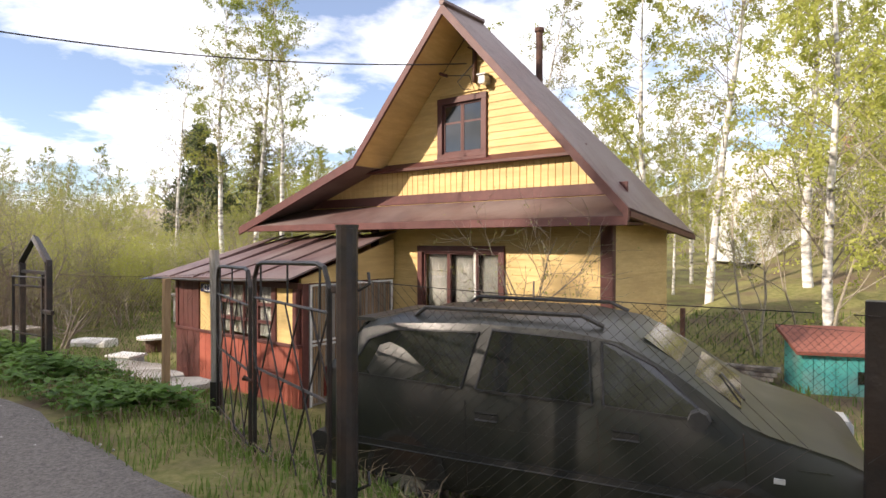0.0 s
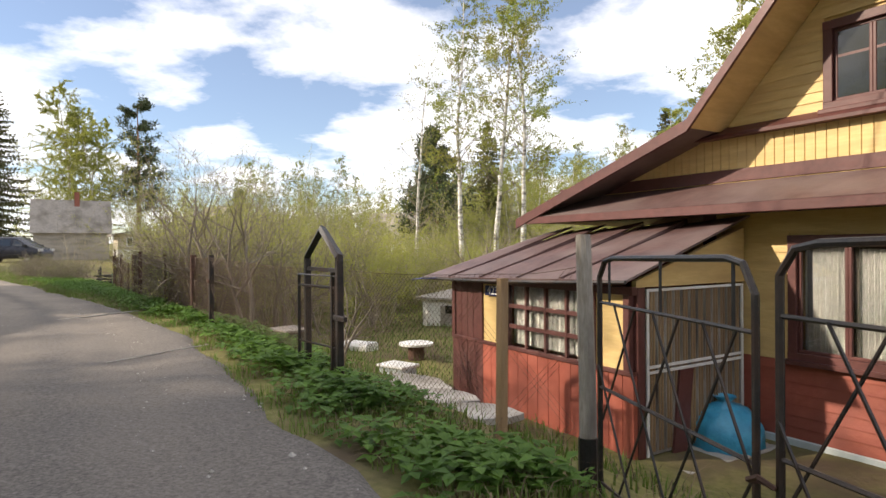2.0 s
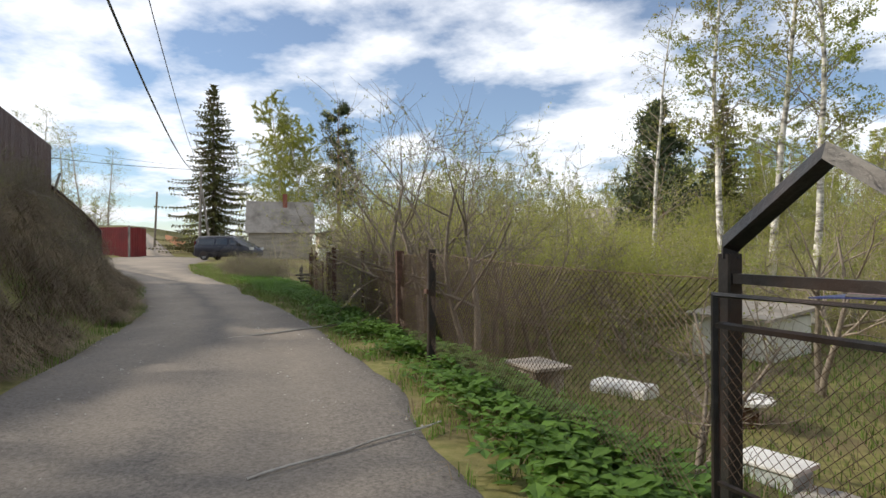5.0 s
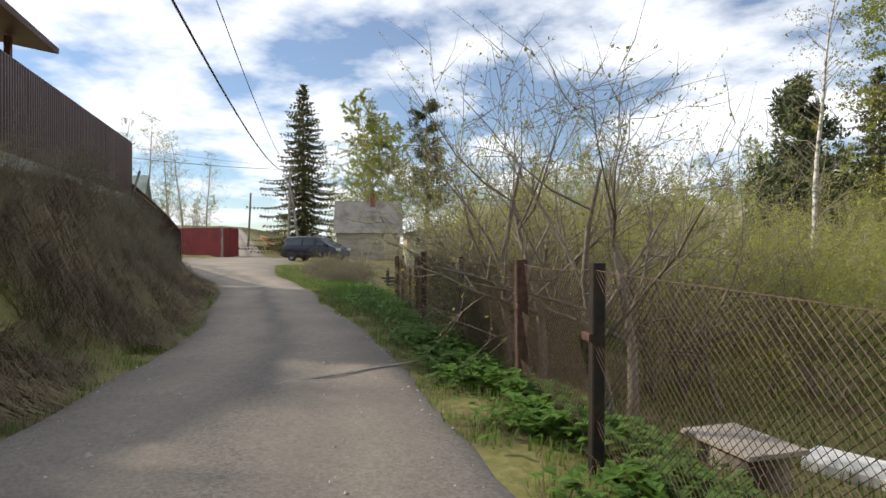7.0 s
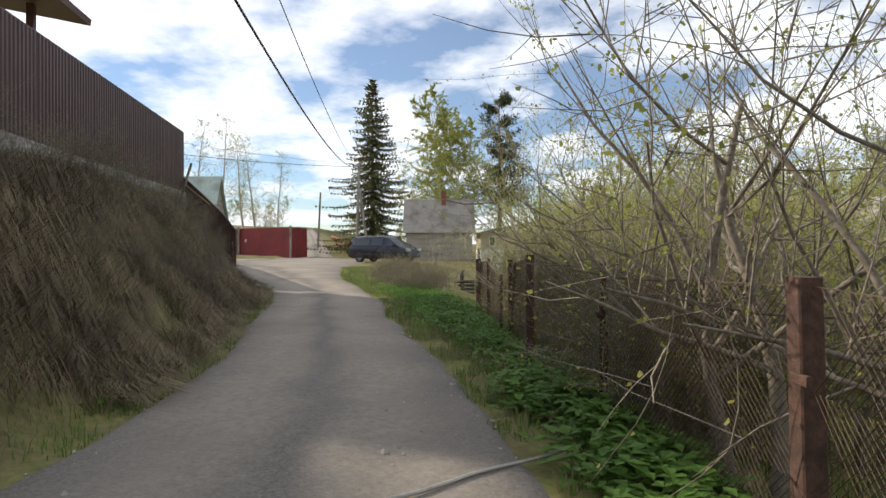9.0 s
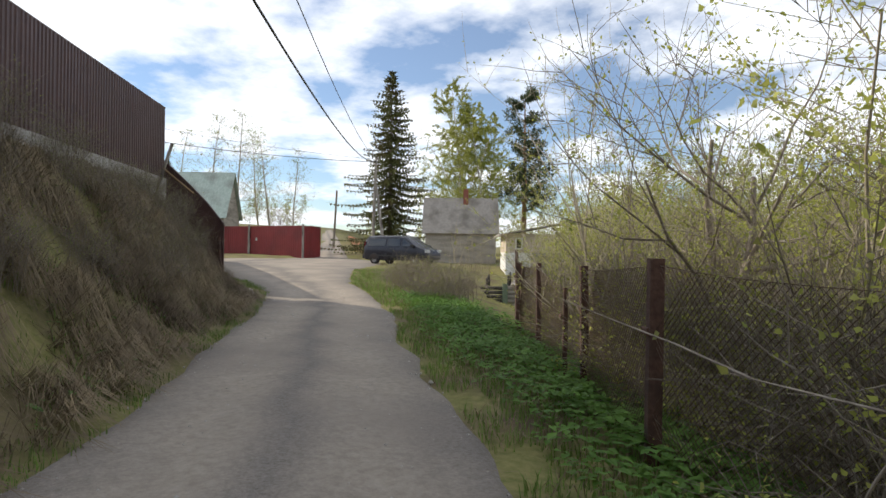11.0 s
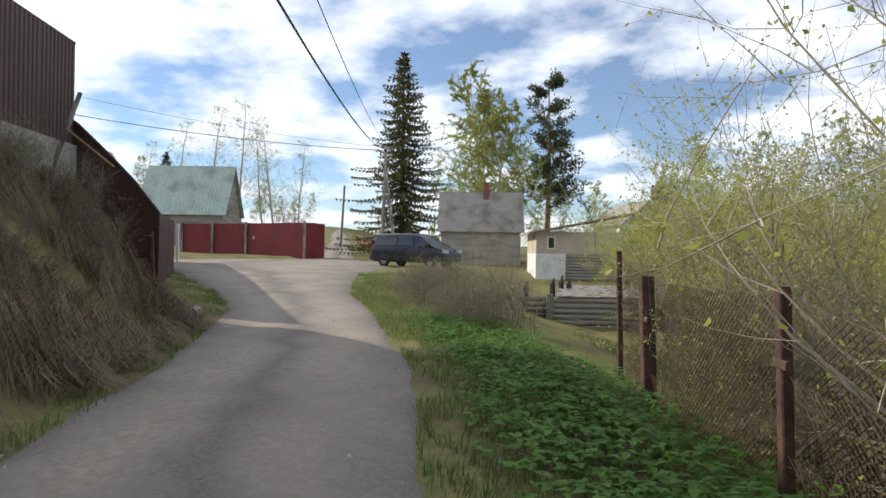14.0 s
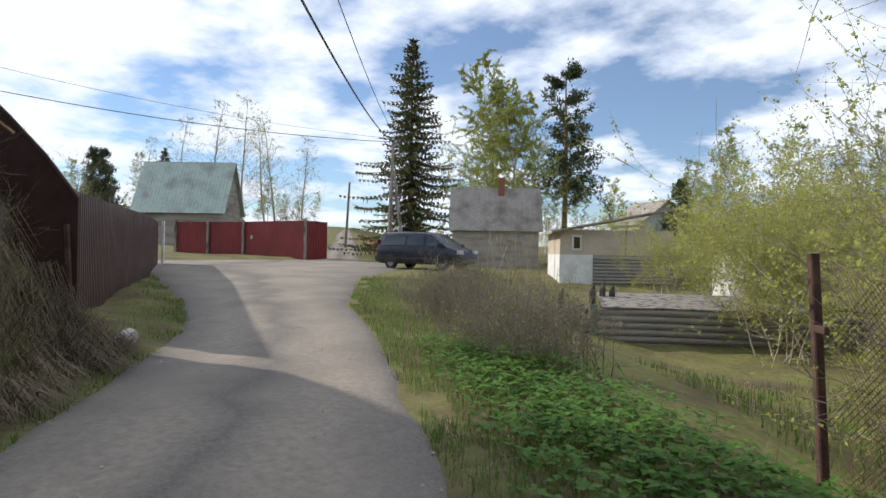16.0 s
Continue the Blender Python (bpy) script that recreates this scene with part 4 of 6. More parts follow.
part("insulator", Mesh().tube([(1.58, -0.14, 5.2), (1.72, -0.12, 5.14)], 0.025, 6), BROWN, house)

# ---------- the glazed porch ----------
porch = thing("porch", "lean-to porch with red boarding and small-paned glazing", "porch", -8.8, 5.65, -1.05)
PW = 3.55
part("plinth", Mesh().box(-0.05, -0.06, -0.2, PW + 0.05, 0.1, 0.08, 0.012), CONC, porch)
part("wall", Mesh().box(0, 0.02, 0.08, PW, 0.08, 1.02).box(0, 0.1, 0.08, 0.06, 2.0, 1.9).box(0.06, 1.94, 0.08, PW - 0.4, 2.0, 2.3), REDWALL, porch)
x = 0.0
while x < PW - 0.05:
    part("board", Mesh().box(x, 0.0, 0.1, min(x + 0.195, PW), 0.02, 1.0, 0.004), BROWN if x < 0.75 else REDWALL, porch)
    x += 0.2
part("rail", Mesh().box(0, -0.025, 1.0, PW, 0.06, 1.05, 0.006), BROWN, porch)
part("top_rail", Mesh().box(0, -0.02, 1.87, PW, 0.06, 1.96, 0.006), BROWN, porch)
for x in (0.0, 0.72, 1.32, 2.92, 3.42):
    part("post", Mesh().box(x, -0.02, 1.05, x + 0.09, 0.06, 1.87, 0.008), BROWN, porch)
for a, b in [(0.81, 1.32), (3.01, 3.42)]:
    part("panel", Mesh().box(a, 0.01, 1.05, b, 0.05, 1.87), YELLOW, porch, "yellow painted panel")
for k in range(4):
    part("board", Mesh().box(0.1 + 0.155 * k, 0.0, 1.05, 0.25 + 0.155 * k, 0.04, 1.87, 0.004), BROWN, porch)
for i in range(5):
    xx = 1.41 + i * 0.3775
    if i:
        part("glazing_bar", Mesh().box(xx - 0.04, -0.005, 1.05, xx, 0.05, 1.87, 0.005), BROWN, porch)
for j in range(1, 3):
    zz = 1.05 + 0.273 * j
    for i in range(4):
        part("glazing_bar", Mesh().box(1.41 + i * 0.3775, 0.0, zz - 0.025, 1.37 + (i + 1) * 0.3775, 0.045, zz + 0.025), BROWN, porch)
for i in range(4):
    for j in range(3):
        pane(porch, 1.41 + i * 0.3775, 1.37 + (i + 1) * 0.3775, 1.05 + j * 0.273 + 0.025, 1.05 + (j + 1) * 0.273 - 0.02, 0.025)
m = Mesh()
for i in range(41):
    xx = 1.41 + 1.5 * i / 40
    m.v += [(xx, 0.1 + 0.02 * math.sin(i * 1.7), 1.08), (xx, 0.1 + 0.02 * math.sin(i * 1.7), 1.86)]
m.f = [(2 * i, 2 * i + 2, 2 * i + 3, 2 * i + 1) for i in range(40)]
part("curtain", m, CURTAIN, porch, "white net curtain")
# right side: yellow triangle and screen door
part("side_wall", Mesh().prism([(0.05, 1.95), (2.02, 1.95), (2.02, 2.62), (0.05, 2.02)], PW - 0.06, PW, 0), YELLOW, porch)
part("side_post", Mesh().box(PW - 0.09, 0.06, 0.08, PW + 0.012, 0.18, 1.95, 0.008), BROWN, porch)
part("doorstep", Mesh().box(PW - 0.2, 0.2, -0.15, PW + 0.5, 1.9, 0.06, 0.02), CONC, porch)
door = part("door", Mesh().box(PW - 0.05, 0.2, 0.1, PW - 0.02, 1.98, 1.93), SILVER, porch, "faded reeded screen door with white edging")
for k in range(36):
    part("reed", Mesh().tube([(PW - 0.012, 0.25 + k * 0.047, 0.14), (PW - 0.012, 0.25 + k * 0.047, 1.9)], 0.014, 5), WOOD if k % 3 else SILVER, door)
for a in [(0.2, 0.1, 0.235, 1.93), (1.94, 0.1, 1.975, 1.93), (0.24, 1.0, 1.93, 1.03), (0.24, 1.06, 1.93, 1.09), (0.24, 1.9, 1.93, 1.93)]:
    part("edging", Mesh().box(PW - 0.002, a[0], a[1], PW + 0.016, a[2], a[3]), WHITE, door, "white edging strip")
part("plank", Mesh().slab((PW + 0.03, 0.62, 0.06), (PW + 0.03, 0.86, 0.06), (PW + 0.03, 0.98, 1.0), (PW + 0.03, 0.74, 1.0), 0.03), BROWN, porch, "dark plank leaning on the door")
# roof of folded sheets
cx = [-0.42, 0.35, 1.15, 1.95, 2.75, 3.72]
for a, b in zip(cx, cx[1:]):
    fa, fb = (a + 0.42) / 4.14, (b + 0.42) / 4.14
    ta, tb = -0.1 + 3.75 * fa, -0.1 + 3.75 * fb
    za, zb = 1.93 + 0.12 * fa, 1.93 + 0.12 * fb
    part("roof_sheet", Mesh().slab((a, -0.3, za), (b, -0.3, zb), (tb, 1.98, 2.72 + 0.05 * fb), (ta, 1.98, 2.62 + 0.1 * fa), 0.025), ROOFM, porch)
    if a > 0:
        part("roof_seam", Mesh().tube([(a, -0.3, za + 0.012), (ta, 1.98, 2.635 + 0.1 * fa)], 0.017, 5), ROOFM, porch)
part("roof_sheet", Mesh().slab((-0.42, -0.3, 1.93), (-0.1, 1.98, 2.62), (-0.5, 1.98, 1.95), (-0.75, 0.2, 1.9), 0.02), ROOFM, porch)
part("roof_flap", Mesh().slab((-0.75, -0.32, 1.88), (0.05, -0.34, 1.935), (0.05, -0.1, 1.985), (-0.7, 0.2, 1.91), 0.012), PLATE, porch, "loose blue roofing felt")
part("eaves_strip", Mesh().tube([(-0.4, -0.31, 1.915), (1.0, -0.32, 1.935), (2.3, -0.31, 1.97), (3.72, -0.31, 2.03)], 0.022, 5), BLACK, porch)

plate = thing("house_number_plate", "navy enamel house number plate reading 423", "sign", -7.88, 5.61, 0.66)
part("plate", Mesh().box(0, 0, 0, 0.37, 0.012, 0.14, 0.004), PLATE, plate)


def text(parent, body, size, x, y, z, material, rx=90.0):
    cu = bpy.data.curves.new("digits", "FONT")
    cu.body, cu.size, cu.extrude = body, size, 0.002
    cu.align_x, cu.align_y = "CENTER", "CENTER"
    tmp = bpy.data.objects.new("digits", cu)
    scene.collection.objects.link(tmp)
    me = bpy.data.meshes.new_from_object(tmp.evaluated_get(bpy.context.evaluated_depsgraph_get()))
    bpy.data.objects.remove(tmp)
    me.materials.append(material)
    ob = part("digits", me, None, parent, "white digits")
    ob.matrix_basis = pose(x, y, z, rx, 0, 0)
    return ob


text(plate, "423", 0.17, 0.185, -0.004, 0.07, WHITE)


# ---------- gates and fences ----------
def post(nm, parent, s, n, z0, z1, w, material, lean=0.0, square=True):
    m = Mesh()
    if square:
        m.prism([(-w + 0.008, -w), (w - 0.008, -w), (w, -w + 0.008), (w, w - 0.008), (w - 0.008, w), (-w + 0.008, w), (-w, w - 0.008), (-w, -w + 0.008)], 0, z1 - z0, 2)
        m.v = [(x + lean * z, y, z) for x, y, z in m.v]
    else:
        m.tube([(0, 0, 0), (lean * (z1 - z0) * 0.5 + 0.01, 0.005, (z1 - z0) * 0.5), (lean * (z1 - z0), 0, z1 - z0)], [w, w * 0.96, w * 0.93], 9)
    ob = part(nm, m, material, parent)
    ob.location = (s, n, z0)
    return ob


def chain(parent, a, b, zb0, zb1, zt0, zt1, cell=0.052, r=0.0015, material=WIRE, sag=0.02):
    """Diagonal wires of chain-link between two posts."""
    m = Mesh()
    A, Bv = Vector((*a, 0)), Vector((*b, 0))
    L = (Bv - A).length
    H = max(zt0 - zb0, zt1 - zb1)

    def at(x, h):
        f = min(1, max(0, x / L))
        p = A.lerp(Bv, f)
        lo, hi = zb0 + (zb1 - zb0) * f, zt0 + (zt1 - zt0) * f - sag * math.sin(math.pi * f)
        side = (Bv - A).cross(Vector((0, 0, 1))).normalized() * 0.03 * math.sin(x * 2.3 + h * 2)
        return (p.x + side.x, p.y + side.y, lo + (hi - lo) * h)

    x = -H
    while x < L + H:
        for sg in (1, -1):
            pts = []
            for j in range(4):
                h = j / 3
                xx = x + sg * (h - 0.5) * H
                if -0.001 <= xx <= L + 0.001:
                    pts.append(at(xx, h))
            if len(pts) >= 2:
                m.tube(pts, r, 3, cap=False)
        x += cell
    m.tube([at(L * k / 8, 1.0) for k in range(9)], 0.003, 4, cap=False)
    m.tube([at(L * k / 8, 0.0) for k in range(9)], 0.003, 4, cap=False)
    ob = part("wire_mesh", m, material, parent)
    return ob


# double yard gate, welded bars
G0, G1, G2 = Vector((-3.62, 3.36, 0)), Vector((-2.15, 2.80, 0)), Vector((-0.72, 2.42, 0))


def gate_leaf(nm, a, b, zb, zt, label):
    L = (b - a).length
    g = thing(nm, label, "gate", a.x, a.y, zb, math.degrees(math.atan2(b.y - a.y, b.x - a.x)), "yard gate leaves")
    H = zt - zb
    R = 0.017
    part("gate_frame", Mesh().tube([(0.03, 0, 0), (0.03, 0, H - 0.12), (0.1, 0, H - 0.02), (0.2, 0, H), (L - 0.2, 0, H + 0.02), (L - 0.1, 0, H), (L - 0.03, 0, H - 0.12), (L - 0.03, 0, 0), (0.03, 0, 0)], R, 7), BLACK, g)
    for zz in (H - 0.27, 0.5 * H, 0.2):
        part("cross_rail", Mesh().tube([(0.03, 0, zz), (L - 0.03, 0, zz)], 0.011, 5), BLACK, g)
    k = 0.3
    x = -0.6
    while x < L:
        for sg in (1, -1):
            p, q = (x, 0.2), (x + 0.62, H - 0.27)
            if sg < 0:
                p, q = (x + 0.62, 0.2), (x, H - 0.27)
            a0, b0 = Vector((p[0], 0.012 * sg, p[1])), Vector((q[0], 0.012 * sg, q[1]))
            lo, hi = 0.03, L - 0.03
            d = b0 - a0
            t0, t1 = sorted(((lo - a0.x) / d.x, (hi - a0.x) / d.x))
            t0, t1 = max(0, t0), min(1, t1)
            if t1 - t0 > 0.12:
                part("brace_bar", Mesh().tube([a0 + d * t0, a0 + d * t1], 0.007, 4), BLACK, g)
        x += 0.42
    for xx in (0.16, L * 0.5, L - 0.16):
        part("upright", Mesh().tube([(xx, 0, H - 0.27), (xx, 0, H)], 0.008, 4), BLACK, g)
    part("mesh_strip", chain_mesh(L), WIREG, g)
    return g


def chain_mesh(L):
    m = Mesh()
    x = -0.3
    while x < L:
        for sg in (1, -1):
            a0, b0 = (x, 0.0), (x + 0.3, 0.22)
            if sg < 0:
                a0, b0 = (x + 0.3, 0.0), (x, 0.22)
            if 0.03 < min(a0[0], b0[0]) and max(a0[0], b0[0]) < L:
                m.tube([(a0[0], 0.02, a0[1] - 0.02), (b0[0], 0.02, b0[1] - 0.02)], 0.002, 3, cap=False)
        x += 0.06
    return m


gate_leaf("gate_leaf", G0 + Vector((0.1, -0.04, 0)), G1 - Vector((0.03, -0.01, 0)), -0.3, 1.28, "black welded gate leaf with diagonal bars, closed")
gate_leaf("gate_leaf", G1 + Vector((0.03, -0.01, 0)), G2 - Vector((0.1, -0.03, 0)), -0.25, 1.36, "black welded gate leaf with rounded top, closed")
lock = thing("padlock_chain", "rusty chain round the gate stiles", "chain", -2.15, 2.78, 0.45)
part("links", Mesh().tube([(-0.05, -0.03, 0), (0, -0.05, 0.03), (0.05, -0.03, 0), (0.03, 0.04, -0.03), (-0.04, 0.04, -0.02), (-0.05, -0.03, 0)], 0.012, 5), RUST, lock)
f1 = thing("gate_post", "thick black-painted steel gate post", "post", -0.62, 2.39, -0.4)
part("shaft", Mesh().tube([(0, 0, 0), (0, 0, 2.0)], 0.062, 12).tube([(0, 0, 1.99), (0, 0, 2.01)], 0.066, 12), BLACK, f1)
for zz in (0.5, 1.62):
    part("hinge", Mesh().box(-0.1, -0.03, zz, 0.02, 0.03, zz + 0.05, 0.008).tube([(0.06, 0.03, zz + 0.02), (0.13, 0.05, zz + 0.06), (0.1, 0.07, zz + 0.12)], 0.01, 5), BLACK, f1)
f2 = thing("gate_post", "weathered grey wooden gate post with charred foot", "post", -3.72, 3.42, -0.45)
part("shaft", Mesh().tube([(0.02, 0, 0), (0.0, 0.01, 0.9), (-0.02, 0, 1.86)], [0.062, 0.056, 0.05], 10).tube([(-0.02, 0, 1.85), (-0.02, 0, 1.88)], 0.046, 10), SILVER, f2)
part("foot", Mesh().tube([(0.02, 0, -0.05), (0.012, 0, 0.55)], [0.068, 0.063], 10), BLACK, f2)

fence_a = thing("wire_fence", "rusty chain-link fence before the porch", "fence", 0, 0, 0)
post("post", fence_a, -4.44, 3.26, -0.6, 1.12, 0.035, WOOD, 0.02)
chain(fence_a, (-3.78, 3.42), (-4.44, 3.26), -0.4, -0.4, 1.22, 1.15)
chain(fence_a, (-4.44, 3.26), (-6.5, 2.92), -0.4, -0.3, 1.15, 1.12)
fence_b = thing("wire_fence", "chain-link fence in front of the parked car", "fence", 0, 0, 0)
post("post", fence_b, 1.8, 2.78, -0.4, 1.3, 0.045, BLACK)
chain(fence_b, (-0.55, 2.42), (1.6, 2.72), -0.35, -0.3, 1.3, 1.25, 0.06, 0.0012, BLACK)
chain(fence_b, (1.72, 2.75), (4.5, 3.0), -0.35, -0.3, 1.25, 1.2, 0.06, 0.0012, BLACK)
fence_d = thing("wire_fence", "chain-link fence at the far side of the yard", "fence", 0, 0, 0)
for s, n in [(-2.6, 9.2), (-0.7, 8.6), (1.6, 8.0), (3.8, 7.4)]:
    post("post", fence_d, s, n, -1.1, 0.62, 0.03, RUST)
chain(fence_d, (-2.6, 9.2), (-0.7, 8.6), -0.9, -0.9, 0.55, 0.55, 0.09, 0.002, BLACK)
chain(fence_d, (-0.7, 8.6), (1.6, 8.0), -0.9, -0.9, 0.55, 0.55, 0.09, 0.002, BLACK)
chain(fence_d, (1.6, 8.0), (3.8, 7.4), -0.9, -0.9, 0.55, 0.55, 0.09, 0.002, BLACK)

# arched wicket
wicket = thing("wicket_gate", "black steel wicket with a peaked arch, ajar mesh door", "gate", -6.6, 2.87, -0.3)
WW = -0.95
for x in (0.0, WW):
    part("post", Mesh().box(x - 0.035, -0.035, -0.1, x + 0.035, 0.035, 1.52, 0.008), BLACK, wicket)
part("arch", Mesh().tube([(0, 0, 1.5), (0, 0, 1.56), (WW / 2, 0, 1.86), (WW, 0, 1.56), (WW, 0, 1.5)], 0.045, 4), BLACK, wicket)
part("cross_bar", Mesh().box(WW, -0.02, 1.4, 0, 0.02, 1.44), BLACK, wicket)
part("latch", Mesh().box(-0.06, -0.05, 0.92, 0.22, -0.01, 0.97, 0.006), BLACK, wicket)
wdoor = part("door", Mesh().tube([(-0.08, 0.0, 0.1), (-0.08, 0.0, 1.36), (WW + 0.06, -0.12, 1.36), (WW + 0.06, -0.12, 0.1), (-0.08, 0, 0.1)], 0.02, 5), BLACK, wicket, "mesh-filled steel door")
part("door_stile", Mesh().tube([(-0.16, -0.01, 0.1), (-0.16, -0.01, 1.4)], 0.028, 4), BLACK, wdoor)
part("door_rail", Mesh().tube([(-0.08, 0, 0.62), (WW + 0.06, -0.12, 0.62)], 0.012, 5), BLACK, wdoor)
part("door_rail", Mesh().tube([(-0.08, 0, 1.24), (WW + 0.06, -0.12, 1.24)], 0.016, 5), BLACK, wdoor)
m = Mesh()
x = -0.6
while x < 1.4:
    for sg in (1, -1):
        a0, b0 = (x, 0.64), (x + 0.6, 1.24)
        if sg < 0:
            a0, b0 = (x + 0.6, 0.64), (x, 1.24)
        d = (b0[0] - a0[0], b0[1] - a0[1])
        t0, t1 = sorted(((0.1 - a0[0]) / d[0], (0.87 - a0[0]) / d[0]))
        t0, t1 = max(0, t0), min(1, t1)
        if t1 - t0 > 0.05:
            m.tube([(-(a0[0] + d[0] * t), -0.12 * (a0[0] + d[0] * t), a0[1] + d[1] * t) for t in (t0, t1)], 0.0016, 3, cap=False)
    x += 0.045
part("wire_mesh", m, WIRE, wdoor)

# garden fence along the lane
fence = thing("wire_fence", "old chain-link fence on rusty posts along the lane", "fence", 0, 0, 0)
line = [(-7.6, 2.9, 0.05, 1.15), (-11.7, 2.62, -0.1, 1.24), (-13.8, 2.7, -0.1, 1.22), (-16.4, 2.5, -0.05, 1.22), (-18.3, 2.15, -0.1, 1.28), (-20.58, 2.2, -0.1, 1.18),
        (-21.27, 2.11, -0.1, 0.92), (-22.93, 2.04, -0.1, 1.16), (-25.3, 2.0, -0.15, 1.12), (-26.8, 2.1, -0.2, 1.36)]
for k, (s, n, b, t) in enumerate(line[1:]):
    post("post", fence, s, n, b - 0.3, t, (0.04, 0.055, 0.03, 0.045, 0.04, 0.026, 0.034, 0.06, 0.03)[k], RUST if s < -12 else BLACK, (0.02, -0.04, 0.01, 0.02, -0.09, 0.02, -0.07, -0.13, -0.11)[k])
    part("lug", Mesh().box(s - 0.07, n - 0.06, t * 0.62, s + 0.05, n - 0.03, t * 0.62 + 0.05, 0.006), RUST, fence)
for (s, n, b, t), (s2, n2, b2, t2) in zip(line, line[1:]):
    chain(fence, (s, n), (s2, n2), b - 0.05, b2 - 0.05, t - 0.04, t2 - 0.04, 0.048, 0.002)
fence_e = thing("wire_fence", "leaning chain-link fence before the log ruin", "fence", 0, 0, 0)
chain(fence_e, (-26.8, 2.1), (-26.2, 6.5), -0.6, -0.9, 1.0, 0.75)


# ---------- the car and the van ----------
def wheel(parent, x, y, z, r, side, w=0.19):
    t = Mesh()
    prof = [(r * 0.62, -w / 2), (r * 0.93, -w / 2), (r, -w * 0.36), (r, w * 0.36), (r * 0.93, w / 2), (r * 0.62, w / 2)]
    N = 24
    for i in range(N):
        a = 6.2832 * i / N
        for pr, py in prof:
            t.v.append((pr * math.cos(a), py, pr * math.sin(a)))
    K = len(prof)
    t.f = [(i * K + j, i * K + (j + 1) % K, ((i + 1) % N) * K + (j + 1) % K, ((i + 1) % N) * K + j) for i in range(N) for j in range(K)]
    wh = part("wheel", t, RUBBER, parent, smooth=False)
    wh.location = (x, y, z)
    rim = Mesh()
    yo = side * w * 0.42
    for k in range(12):
        a = 6.2832 * k / 12
        d, e = Vector((math.cos(a), 0, math.sin(a))), Vector((-math.sin(a), 0, math.cos(a)))
        c = Vector((0, yo, 0))
        P = [c + d * r * 0.12 - e * r * 0.05, c + d * r * 0.12 + e * r * 0.05, c + d * r * 0.6 + e * r * 0.085, c + d * r * 0.6 - e * r * 0.085]
        rim.add([tuple(p) for p in P] + [tuple(p - Vector((0, side * 0.03, 0))) for p in P], [(0, 1, 2, 3), (7, 6, 5, 4), (0, 4, 5, 1), (1, 5, 6, 2), (2, 6, 7, 3), (3, 7, 4, 0)])
    rim.tube([(0, yo - side * 0.02, 0), (0, yo + side * 0.012, 0)], r * 0.16, 12)
    part("rim", rim, ALLOY, wh)
    part("hub", Mesh().tube([(0, yo - side * 0.06, 0), (0, yo - side * 0.045, 0)], r * 0.63, 20), BLACK, wh)
    return wh


